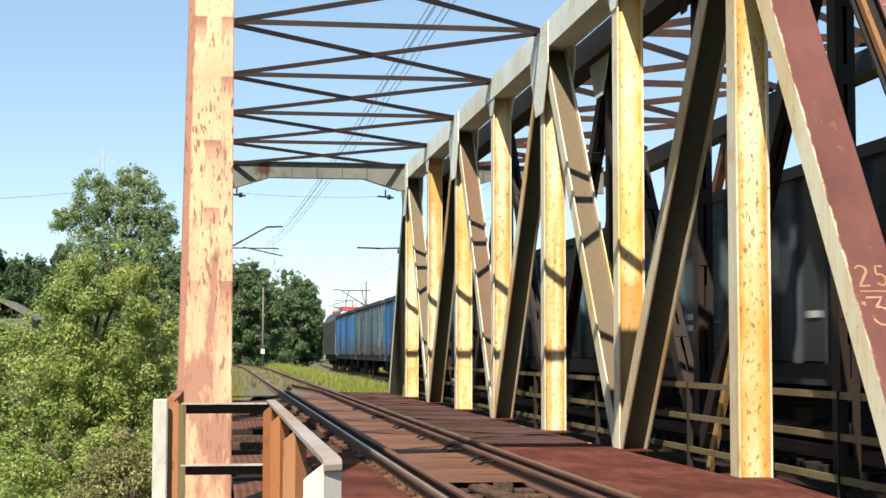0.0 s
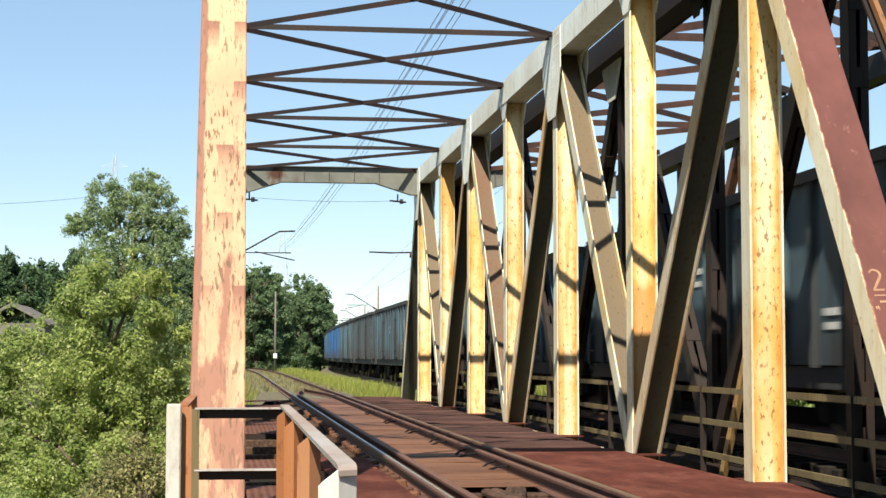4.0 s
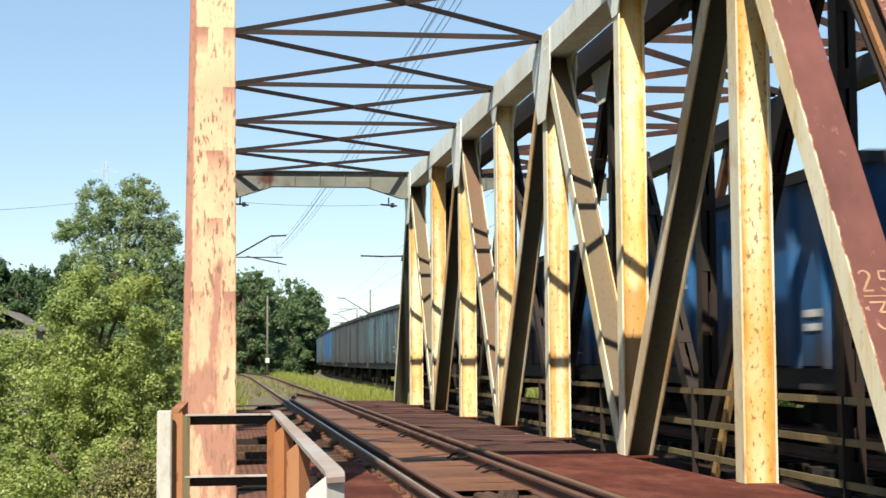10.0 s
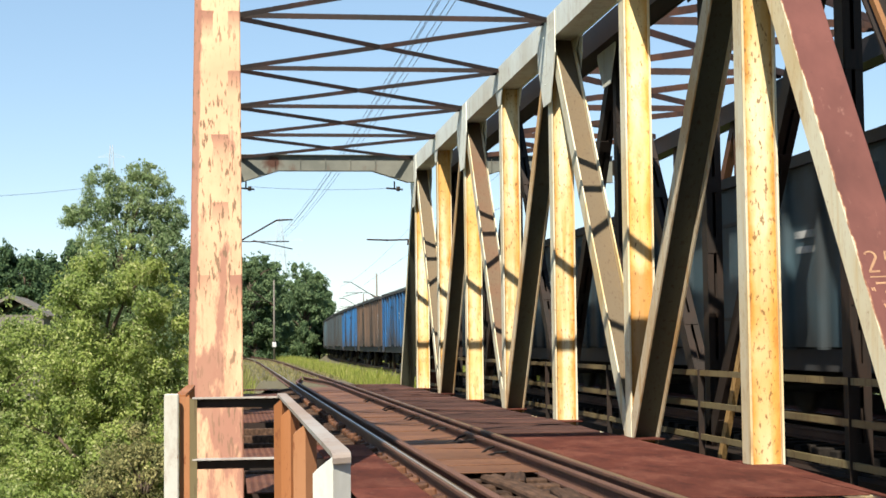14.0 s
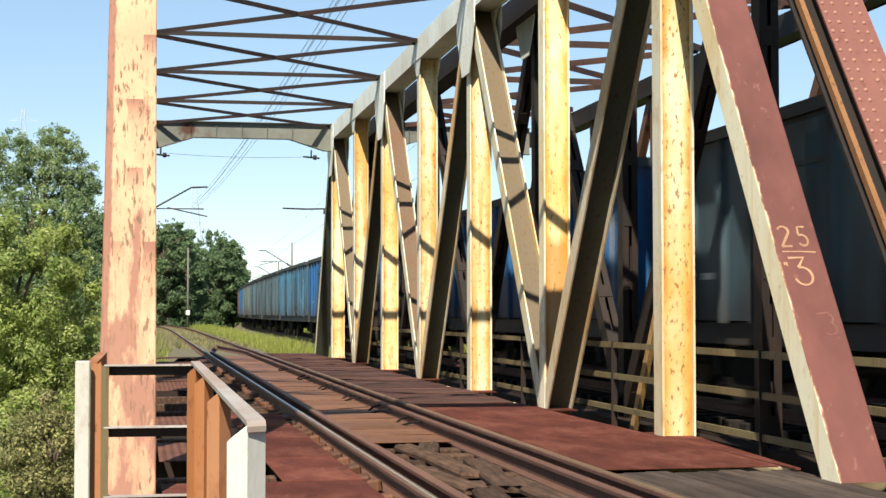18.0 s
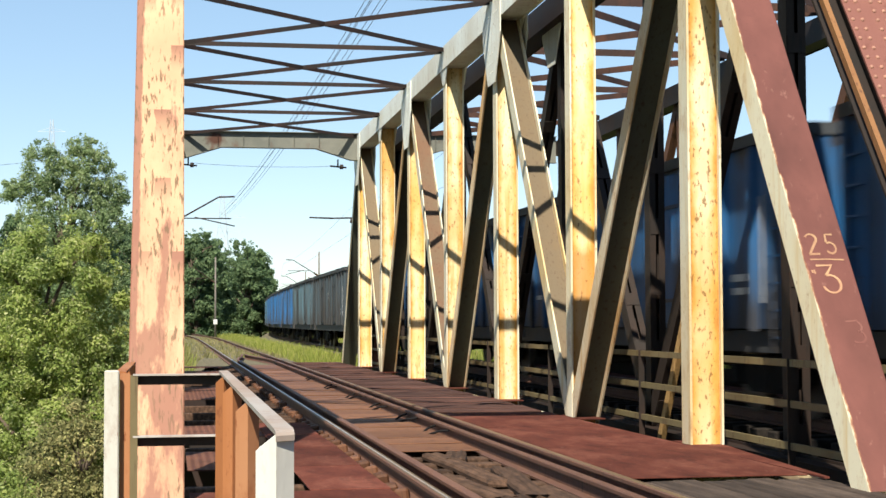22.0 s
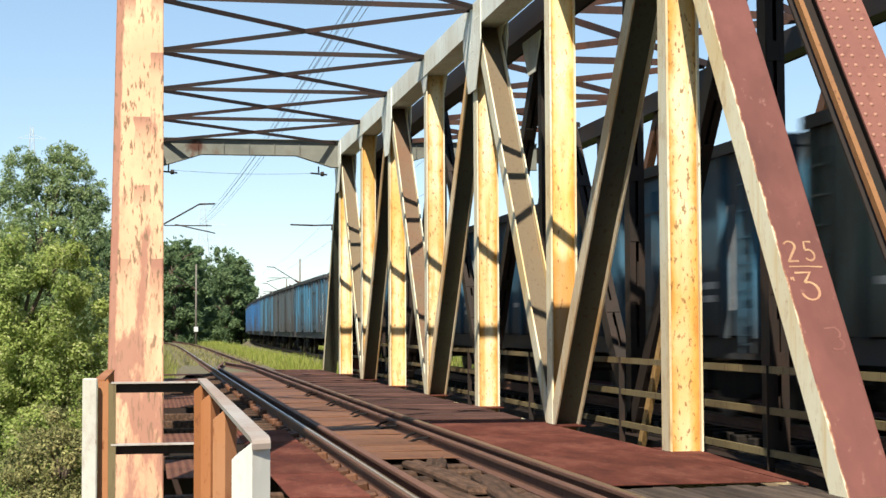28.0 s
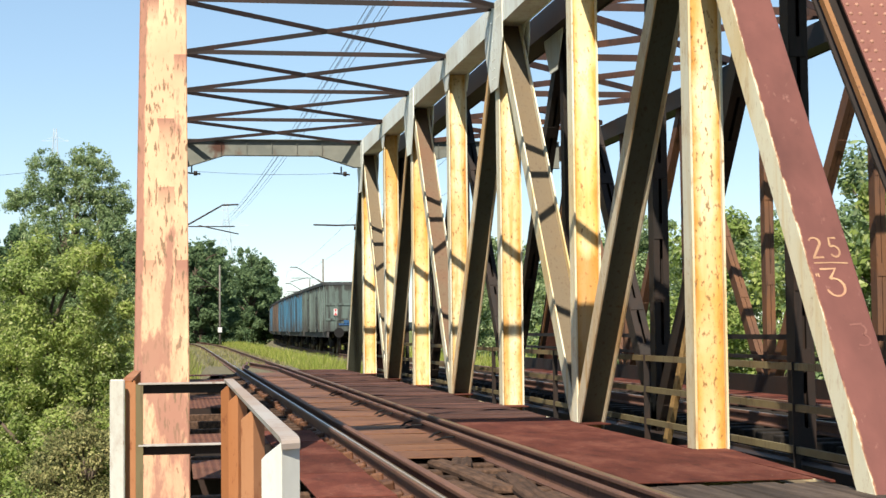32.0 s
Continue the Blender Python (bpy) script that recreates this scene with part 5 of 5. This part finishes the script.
def foliage(name, stops, back=0.25):
    m = bpy.data.materials.new(name)
    m.use_nodes = True
    nt = m.node_tree
    b = nt.nodes["Principled BSDF"]
    b.inputs["Roughness"].default_value = 0.7
    b.inputs["Specular IOR Level"].default_value = 0.2
    g = nt.nodes.new("ShaderNodeNewGeometry")
    col = ramp(nt, g.outputs["Random Per Island"], stops)
    big = ramp(nt, tex(nt, 0.6, 3), [(0.35, (0.72, 0.78, 0.7)), (0.65, (1.18, 1.12, 1.0))])
    col = mix(nt, 1.0, col, big, "MULTIPLY")
    nt.links.new(col, b.inputs["Base Color"])
    t = nt.nodes.new("ShaderNodeBsdfTranslucent")
    nt.links.new(col, t.inputs[0])
    s = nt.nodes.new("ShaderNodeMixShader")
    s.inputs[0].default_value = back
    nt.links.new(b.outputs[0], s.inputs[1])
    nt.links.new(t.outputs[0], s.inputs[2])
    nt.links.new(s.outputs[0], nt.nodes["Material Output"].inputs[0])
    return m


M_WILLOW = foliage("willow_leaves", [(0, (0.17, 0.24, 0.06)), (0.5, (0.28, 0.35, 0.105)), (0.85, (0.37, 0.42, 0.16)), (1, (0.50, 0.52, 0.30))], 0.5)
M_POPLAR = foliage("poplar_leaves", [(0, (0.15, 0.22, 0.105)), (0.6, (0.24, 0.32, 0.155)), (1, (0.38, 0.44, 0.28))], 0.5)
M_SHRUB = foliage("browning_shrub_leaves", [(0, (0.11, 0.12, 0.055)), (0.45, (0.20, 0.20, 0.085)), (0.8, (0.27, 0.24, 0.12)), (1, (0.40, 0.40, 0.18))], 0.4)
M_DARKLEAF = foliage("dark_oak_leaves", [(0, (0.080, 0.130, 0.070)), (0.7, (0.145, 0.215, 0.110)), (1, (0.21, 0.285, 0.155))], 0.5)
M_PINE = foliage("pine_needles", [(0, (0.045, 0.085, 0.045)), (0.7, (0.08, 0.135, 0.065)), (1, (0.13, 0.19, 0.09))], 0.35)
M_GRASS = foliage("grass_blades", [(0, (0.15, 0.19, 0.035)), (0.5, (0.25, 0.29, 0.06)), (0.9, (0.36, 0.36, 0.11)), (1, (0.46, 0.42, 0.20))], 0.35)
M_REED = foliage("dry_reeds", [(0, (0.16, 0.16, 0.06)), (0.6, (0.24, 0.22, 0.10)), (1, (0.34, 0.29, 0.17))], 0.3)


def quads(name, verts, mat, parent=None):
    """One mesh of loose four-cornered leaves from an array (n, 4, 3)."""
    n = len(verts)
    me = bpy.data.meshes.new(name)
    me.vertices.add(4 * n)
    me.vertices.foreach_set("co", verts.reshape(-1).astype(np.float32))
    me.loops.add(4 * n)
    me.loops.foreach_set("vertex_index", np.arange(4 * n, dtype=np.int32))
    me.polygons.add(n)
    me.polygons.foreach_set("loop_start", np.arange(0, 4 * n, 4, dtype=np.int32))
    me.update(calc_edges=True)
    me.validate()
    me.materials.append(mat)
    ob = new(name, me)
    if parent is not None:
        ob.parent = parent
    return ob


def leaf_quads(rng, centres, radii, per, size, long=1.7, flat=0.35):
    """Leaves on the shells of many clumps."""
    c = np.repeat(centres, per, axis=0)
    r = np.repeat(radii, per)
    d = rng.normal(size=(len(c), 3))
    d /= np.linalg.norm(d, axis=1)[:, None]
    p = c + d * (r * (0.2 + 0.85 * rng.random(len(c)) ** 0.55))[:, None] * np.array([1, 1, 0.85])
    nrm = d * 1.0 + rng.normal(size=d.shape) * 0.5 + np.array([0, 0, flat])
    nrm /= np.linalg.norm(nrm, axis=1)[:, None]
    a = np.cross(nrm, rng.normal(size=d.shape))
    a /= np.linalg.norm(a, axis=1)[:, None]
    b = np.cross(nrm, a)
    s = size * (0.6 + 0.8 * rng.random(len(c)))[:, None]
    return np.stack([p - a * s * long * 0.5, p + b * s * 0.42 + nrm * s * 0.1, p + a * s * long * 0.5, p - b * s * 0.42 + nrm * s * 0.1], axis=1)


def build_tree(name, x, y, base, crowns, mat, seed, per=260, clumps=40, size=0.13, trunk=0.16, label="", category="tree", group="", clump_r=(0.32, 0.6)):
    """Tapered trunk and limbs that reach the clumps of an uneven crown. crowns: (dx, dy, z, rx, ry, rz)."""
    rng = np.random.default_rng(seed)
    rnd = random.Random(seed)
    tree = empty(name, label=label, category=category, group=group)
    cs, rs = [], []
    total = sum(c[3] * c[5] for c in crowns)
    for dx, dy, z, rx, ry, rz in crowns:
        for i in range(max(4, int(clumps * rx * rz / total))):
            d = Vector((rnd.gauss(0, 1), rnd.gauss(0, 1), rnd.gauss(0, 1))).normalized() * (0.35 + 0.72 * rnd.random() ** 0.5)
            cs.append((x + dx + d.x * rx, y + dy + d.y * ry, z + d.z * rz))
            rs.append(rnd.uniform(*clump_r) * (1.15 - 0.4 * max(0, d.z)))
    n_main = len(cs)
    for dx, dy, z, rx, ry, rz in crowns:
        for i in range(max(6, int(0.9 * clumps * rx * rz / total))):
            d = Vector((rnd.gauss(0, 1), rnd.gauss(0, 1), rnd.gauss(0.25, 1))).normalized() * rnd.uniform(0.98, 1.22)
            cs.append((x + dx + d.x * rx, y + dy + d.y * ry, z + d.z * rz))
            rs.append(rnd.uniform(0.5, 1.1) * clump_r[0])
    cs, rs = np.array(cs), np.array(rs)
    bm = bmesh.new()
    top = max(c[2] for c in crowns)
    pts = [Vector((x, y, base))]
    for i in range(1, 6):
        pts.append(Vector((x + rnd.uniform(-0.15, 0.15) * i * trunk * 4, y + rnd.uniform(-0.1, 0.1) * i, base + (top - base) * i / 5)))
    for i in range(5):
        tube(bm, pts[i], pts[i + 1], trunk * (1 - 0.16 * i), trunk * (1 - 0.16 * (i + 1)), 7)
    part("trunk", bm, M_BARK, tree)
    bm = bmesh.new()
    for i in range(0, n_main, max(1, n_main // 26)):
        c = Vector(cs[i])
        h = min(max((c.z - base) / max(0.1, top - base) - 0.25, 0.1), 0.95) * 5
        k = min(4, int(h))
        p = pts[k].lerp(pts[k + 1], h - k)
        m = p.lerp(c, 0.5) + Vector((0, 0, 0.15 * (c - p).length))
        tube(bm, p, m, trunk * 0.4, trunk * 0.22, 5)
        tube(bm, m, c, trunk * 0.22, trunk * 0.06, 5)
    tagged(part("branching", bm, M_BARK, tree), kind="stuff")
    leaves = [leaf_quads(rng, cs[:n_main], rs[:n_main], per, size), leaf_quads(rng, cs[n_main:], rs[n_main:], max(4, per // 16), size)]
    quads("crown", np.concatenate(leaves), mat, tree)
    return tree


W = "bushy light green willow on the low river bank"
build_tree("willow_bush", -2.6, 33.0, -4.8, [(0.1, 0, 1.25, 1.45, 1.6, 1.9), (-0.4, -0.6, -1.6, 2.1, 1.9, 1.9)], M_WILLOW, 11, 480, 280, 0.046, 0.14, W, "willow", "bank willows", (0.2, 0.42))
build_tree("willow_bush", -5.2, 34.5, -4.8, [(0.0, 0, 0.1, 2.1, 1.9, 1.9), (0, -0.8, -2.4, 2.4, 2.0, 1.8)], M_WILLOW, 12, 430, 280, 0.046, 0.14, W, "willow", "bank willows", (0.2, 0.42))
build_tree("willow_bush", -1.7, 29.0, -4.8, [(0, 0, -1.5, 0.95, 1.2, 1.3)], M_SHRUB, 13, 110, 120, 0.042, 0.1, W, "willow", "bank willows", (0.16, 0.34))
build_tree("willow_bush", -3.7, 27.0, -4.8, [(0, 0, -2.0, 1.4, 1.2, 1.0)], M_WILLOW, 14, 130, 120, 0.042, 0.1, W, "willow", "bank willows", (0.16, 0.34))
build_tree("poplar", -3.6, 58.0, -4.6, [(0.45, 0, 6.75, 0.85, 0.8, 1.1), (-1.05, 0, 6.75, 0.68, 0.8, 0.95), (1.45, 0.2, 6.0, 0.45, 0.7, 0.9), (-2.0, 0.2, 5.9, 0.5, 0.6, 0.5), (0.0, 0, 4.6, 1.95, 1.6, 1.4), (0.2, 0, 1.6, 2.3, 2.0, 2.2)], M_POPLAR, 21, 85, 1150, 0.055, 0.2, "tall loose-crowned green poplar behind the willows", "tree", "bank trees", (0.12, 0.30))
build_tree("alder", -1.6, 52.0, -4.6, [(0, 0, -0.6, 1.6, 1.4, 2.0), (0.2, 0, -2.6, 1.6, 1.4, 1.4)], M_POPLAR, 23, 280, 60, 0.11, 0.14, "small dark green alder at the far bank", "tree", "bank trees", (0.3, 0.55))

# far pines on the low land
rp = random.Random(5)
for i in range(15):
    x, y = -27 + 1.45 * i + rp.uniform(-0.6, 0.6), 150 + rp.uniform(-8, 10)
    if x > -7:
        continue
    h = rp.uniform(8.5, 11.0)
    build_tree("pine", x, y, ground_z(x, y), [(0, 0, h - 1.4, 1.1, 1.1, 1.7), (0, 0, h - 4.2, 1.9, 1.8, 1.8), (0, 0, h - 7.4, 2.1, 2.0, 2.2)], M_PINE, 100 + i, 130, 60, 0.22, 0.2, "dark green pine at the edge of a distant wood", "pine", "distant wood", (0.4, 0.7))

for i in range(11):
    x, y = -25.5 + 1.25 * i + rp.uniform(-0.4, 0.4), 138 + rp.uniform(-4, 5)
    h = rp.uniform(8.6, 10.6)
    build_tree("pine", x, y, ground_z(x, y), [(0, 0, h - 1.2, 0.8, 0.8, 1.4), (0, 0, h - 3.6, 1.5, 1.4, 1.7), (0, 0, h - 6.8, 1.9, 1.8, 2.2)], M_PINE, 140 + i, 150, 70, 0.18, 0.2, "dark green pine at the edge of a distant wood", "pine", "distant wood", (0.35, 0.65))

# dark broadleaved trees between the tracks where they part, and left of the near track
for i, (x, y, h) in enumerate(((2.4, 168, 10.8), (3.8, 176, 9.0), (8.7, 190, 10.4), (3.0, 196, 12.2), (6.6, 212, 8.2), (11.2, 232, 12.0), (3.6, 232, 13.6), (10.6, 252, 14.0), (10.6, 196, 7.4), (-4.6, 140, 9.5), (-4.4, 160, 11.0), (-4.8, 185, 13.0), (-3.5, 215, 15.0), (2.2, 226, 13.0), (-2.0, 260, 16.0), (15.5, 300, 13.0))):
    r = h * 0.27
    build_tree("broadleaved_tree", x, y, GROUND - 0.2, [(0, 0, h - r * 1.0, r * 0.85, r, r), (0.2, 0, h - r * 2.1, r * 1.1, r * 1.1, r * 1.1), (0, 0, 1.4, r * 0.95, r, 1.9)], M_DARKLEAF, 200 + i, 170, 130, 0.20, 0.28, "dark leafy tree beside the parting tracks", "tree", "trees along the track", (0.35, 0.8))

# thicket beyond the train's bridge
rq = random.Random(9)
spots = [(17.5, 36, 4.6), (20.5, 44, 6.2), (24, 50, 6.8), (16.0, 28, 3.6), (21, 33, 4.4), (27, 42, 5.8), (19.0, 55, 5.2), (23, 64, 6.4), (29, 60, 6.6), (33, 50, 6.0), (18.5, 70, 4.6), (25, 80, 6.5), (16.5, 62, 3.6), (21, 92, 6.0), (28, 100, 7.5), (31, 75, 7.2), (19.5, 106, 6.6), (22.5, 116, 7.6), (26, 126, 8.2), (30, 136, 8.6), (23.5, 138, 8.0), (34, 118, 8.4), (39, 108, 8.0), (35, 88, 7.6)]
for i, (x, y, h) in enumerate(spots):
    g = ground_z(x, y)
    build_tree("river_bush", x, y, g, [(0, 0, h - 1.3, 1.5, 1.5, 1.5), (rq.uniform(-0.6, 0.6), 0, h - 3.6, 2.3, 2.0, 2.0), (0, 0, h - 6.2, 2.5, 2.2, 2.0)], M_POPLAR if i % 3 else M_WILLOW, 300 + i, 200, 75, 0.13, 0.15, "green leafy bush beyond the riveted bridge", "bush", "thicket beyond the bridge", (0.35, 0.75))


def blades(name, spots, mat, seed, height, label):
    """Upright blades of grass, each two leaning quads from the ground."""
    rng = np.random.default_rng(seed)
    p = np.array(spots)
    n = len(p)
    a = rng.random(n) * 2 * np.pi
    w = 0.012 + 0.022 * rng.random(n)
    h = height * (0.45 + 0.8 * rng.random(n))
    side = np.stack([np.cos(a) * w, np.sin(a) * w, np.zeros(n)], 1)
    lean = np.stack([rng.normal(size=n) * 0.25 * h, rng.normal(size=n) * 0.25 * h, h], 1)
    v = np.stack([p - side, p + side, p + lean + side * 0.15, p + lean - side * 0.15], axis=1)
    ob = quads(name, v, mat)
    return tagged(ob, label, "grass", kind="stuff")


rg = random.Random(3)
pts = []
while len(pts) < 30000:
    y = 47 + 110 * rg.random() ** 1.3
    c = rg.choice((rg.uniform(4.3, 6.4), rg.uniform(4.3, 6.4), rg.uniform(-3.2, 0.7), rg.uniform(10.2, 14.5)))
    if noise.noise(Vector((c * 0.5, y * 0.25, 1))) < -0.15 and rg.random() < 0.7:
        continue
    x = c + (bend(y) if c > 9 else 0)
    pts.append((x, y, ground_z(x, y) - 0.03))
blades("grass", pts, M_GRASS, 1, 0.62, "tall yellow-green grass beside the tracks")
pts = []
while len(pts) < 5000:
    y, c = rg.uniform(47, 90), rg.uniform(-3.4, 0.6)
    pts.append((c, y, ground_z(c, y) - 0.03))
blades("reeds", pts, M_REED, 2, 0.8, "dry reeds and weeds at the end of the bridge")
pts = []
while len(pts) < 4500:
    y, c = 58 + 80 * rg.random() ** 1.2, rg.uniform(-2.2, 2.2)
    if abs(abs(c) - 0.75) < 0.10:
        continue
    pts.append((XT + c + bend_left(y), y, RAIL_Z - 0.03 - 0.42 * max(0.0, abs(c) - 1.4)))
blades("track_grass", pts, M_REED, 6, 0.15, "short dry grass growing through the ballast")
pts = []
while len(pts) < 160:
    a = rg.gauss(0, 0.05)
    pts.append((XT + 1.02 + a, 7.0 + rg.gauss(0, 0.06), RAIL_Z - 0.01))
blades("weed", pts, M_POPLAR, 4, 0.10, "small green weed growing beside the rail")

# ---- overhead line ----


def build_mast(x, y, side, arm, height=8.6, thick=0.17, label="grey concrete and steel overhead line mast", reach_z=7.05, level=False):
    """A catenary mast with a bracket over the track."""
    m = empty("catenary_mast", label=label, category="mast", group="overhead line masts")
    bm = bmesh.new()
    tube(bm, (x, y, GROUND - 0.3), (x, y, height), thick, thick * 0.65, 10)
    part("pole", bm, M_CONCRETE, m)
    bm = bmesh.new()
    tube(bm, (x, y, reach_z + (0.1 if level else -1.5)), (x + side * arm * 0.78, y, reach_z), 0.045, 0.04, 6)
    tube(bm, (x + side * arm * 0.78, y, reach_z), (x + side * arm, y, reach_z + 0.03), 0.045, 0.04, 6)
    part("bracket", bm, M_STRUT, m)
    if level:
        for k in (0.52, 0.60):
            bm = bmesh.new()
            tube(bm, (x + side * arm * k, y, reach_z - 0.22), (x + side * arm * k, y, reach_z), 0.05, 0.03, 8)
            part("insulator", bm, M_WOOD, m)
        return m
    bm = bmesh.new()
    tube(bm, (x + side * arm * 0.45, y, reach_z - 0.95), (x + side * arm * 1.0, y, reach_z - 1.35), 0.03, 0.03, 6)
    tube(bm, (x + side * arm * 0.30, y, reach_z - 1.0), (x + side * arm * 0.95, y, reach_z - 1.0), 0.03, 0.03, 6)
    part("steady_arm", bm, M_STRUT, m)
    for k in (0.08, 0.16):
        bm = bmesh.new()
        px, pz = x + side * arm * 0.78 * k, reach_z - 1.5 + 1.5 * k
        tube(bm, (px - 0.09 * side, y, pz - 0.09), (px + 0.09 * side, y, pz + 0.09), 0.08, 0.08, 8)
        part("insulator", bm, M_WOOD, m)
    return m


build_mast(-0.55, 74, 1, 3.35)
build_mast(11.2, 74, -1, 4.9, 8.3, reach_z=6.1, level=True)
mast_far = build_mast(4.1, 158, -1, 2.6, 7.7, 0.12, reach_z=6.6)
build_mast(13.4, 147, -1, 3.1, 7.8, 0.11, reach_z=7.0)
build_mast(XT2 + bend(199) + 3.2, 199, -1, 3.1, 7.6, 0.11, reach_z=7.0)
build_mast(XT2 + bend(250) + 3.2, 250, -1, 3.1, 8.4)
bm = bmesh.new()
box(bm, -0.20, 0.20, -0.28, -0.16, 1.0, 1.5, 0.02)
ob = part("sign_plate", bm, M_LETTER, mast_far, "white plate on the mast")
ob.matrix_basis = pose(4.1, 158, 0)


def wire(name, pts, r, mat, label, group):
    bm = bmesh.new()
    cable(bm, pts, r)
    return tagged(mesh_ob(name, bm, mat), label, "wire", group)


def sagged(p, q, sag, n=14):
    p, q = Vector(p), Vector(q)
    return [p.lerp(q, i / n) - Vector((0, 0, 4 * sag * (i / n) * (1 - i / n))) for i in range(n + 1)]


M_WIRE = plain("dark_wire", (0.06, 0.06, 0.065), 0.5, 0.4, 0.1, 3)
for xt, z in ((XT2, 5.4), (XT2, 6.6)):
    spans = [node(7) + 2.0, 74, 147, 199, 250, 320]
    for a, b in zip(spans, spans[1:]):
        wire("contact_wire", sagged((xt + bend(a), a, z), (xt + bend(b), b, z), 0.35 if z > 6 else 0.03, 8), 0.006, M_WIRE, "thin overhead contact wire above the train", "overhead wires")
# wire stubs fixed under the far portal
for xx in (0.35, 4.35):
    bm = bmesh.new()
    y = node(7) - 0.1
    tube(bm, (xx - 0.2, y, 5.42), (xx + 0.25, y, 5.38), 0.025, 0.025, 6)
    tube(bm, (xx + 0.02, y, 5.42), (xx + 0.02, y, 5.60), 0.02, 0.02, 6)
    tube(bm, (xx + 0.12, y, 5.34), (xx + 0.12, y, 5.46), 0.05, 0.05, 8)
    part("wire_clamp", bm, M_STRUT, bridge_1)

wire("span_wire", sagged((0.50, node(7) - 0.1, 5.45), (4.35, node(7) - 0.1, 5.42), 0.06, 10), 0.0045, M_WIRE, "thin wire slung under the far portal", "overhead wires")

# ---- power line ----


def build_pylon(x, y, h, w):
    """A lattice transmission tower with three cross-arms."""
    p = empty("pylon", label="distant grey lattice electricity pylon", category="pylon", group="power line pylons")
    base = ground_z(x, y)

    def half(z):
        return max(0.45, w * (1 - z / (h * 0.92)))
    for sx in (-1, 1):
        for sy in (-1, 1):
            bm = bmesh.new()
            bar(bm, (x + sx * half(0), y + sy * half(0), base - 0.3), (x + sx * half(h * 0.9), y + sy * half(h * 0.9), base + h), 0.16, 0.16)
            part("leg", bm, M_HAZED, p)
    for i in range(9):
        z, z2 = h * i / 9, h * (i + 1) / 9
        bm = bmesh.new()
        for s in (-1, 1):
            bar(bm, (x - half(z), y + s * half(z), base + z), (x + half(z2), y + s * half(z2), base + z2), 0.09, 0.09)
            bar(bm, (x + half(z), y + s * half(z), base + z), (x - half(z2), y + s * half(z2), base + z2), 0.09, 0.09)
        part("lattice", bm, M_HAZED, p)
    for z, l in ((h * 0.72, 6.5), (h * 0.83, 7.5), (h * 0.94, 5.0)):
        bm = bmesh.new()
        for s in (-1, 1):
            bar(bm, (x, y - 0.4, base + z), (x + s * l, y, base + z), 0.12, 0.12)
            bar(bm, (x, y - 0.4, base + z + 1.6), (x + s * l, y, base + z), 0.10, 0.10)
        part("cross_arm", bm, M_HAZED, p)
    return p


build_pylon(15.6, 520, 44, 4.5)
build_pylon(-45, 600, 78, 5.0)
for dx, dz in ((-0.8, 0), (-0.35, 0.5), (0.3, 0.2), (0.75, 0.0), (-0.6, 1.2)):
    wire("power_line", sagged((15.6 + dx * 1.2, 520, 36 + dz), (23.4 + dx, -40, 41 + dz), 5.5, 26), 0.04, M_WIRE, "thin high voltage conductor overhead", "power line conductors")
wire("power_line", sagged((-45, 600, 62), (-160, 250, 30), 6, 14), 0.06, M_WIRE, "thin distant conductor over the wood", "power line conductors")

# ---- house roof among the trees ----


def build_house(x, y):
    g, eave = ground_z(x, y), 3.2
    h = empty("house", label="small distant house with a grey gable roof", category="house")
    bm = bmesh.new()
    box(bm, x - 2, x + 2, y - 4, y + 4, g, eave + 0.05)
    part("wall", bm, M_CONCRETE, h)
    bm = bmesh.new()
    prism(bm, [(-2.4, eave), (0, 4.5), (2.4, eave), (2.3, eave - 0.1), (0, 4.3), (-2.3, eave - 0.1)], (x, y - 4.4, 0), (x, y + 4.4, 0), (1, 0, 0), (0, 0, 1))
    part("roof", bm, M_CONCRETE, h)
    for k in (-0.9, 0.9):
        bm = bmesh.new()
        box(bm, x + k - 0.4, x + k + 0.4, y - 4.03, y - 3.99, 1.2, 2.5)
        part("window", bm, M_WIRE, h)


build_house(-13.6, 104)


def train_pose(s):
    """Pose on the train's track at the distance s along it."""
    return pose(XT2 + bend(s), s, RAIL_Z + 0.158, 0, 0, -heading(s))


def motions():
    """The goods train runs away from the camera at an even speed."""
    for car, offset in train:
        walk(car, [(t, train_pose(TAIL + offset + SPEED * t)) for t in range(0, 33)])


motions()
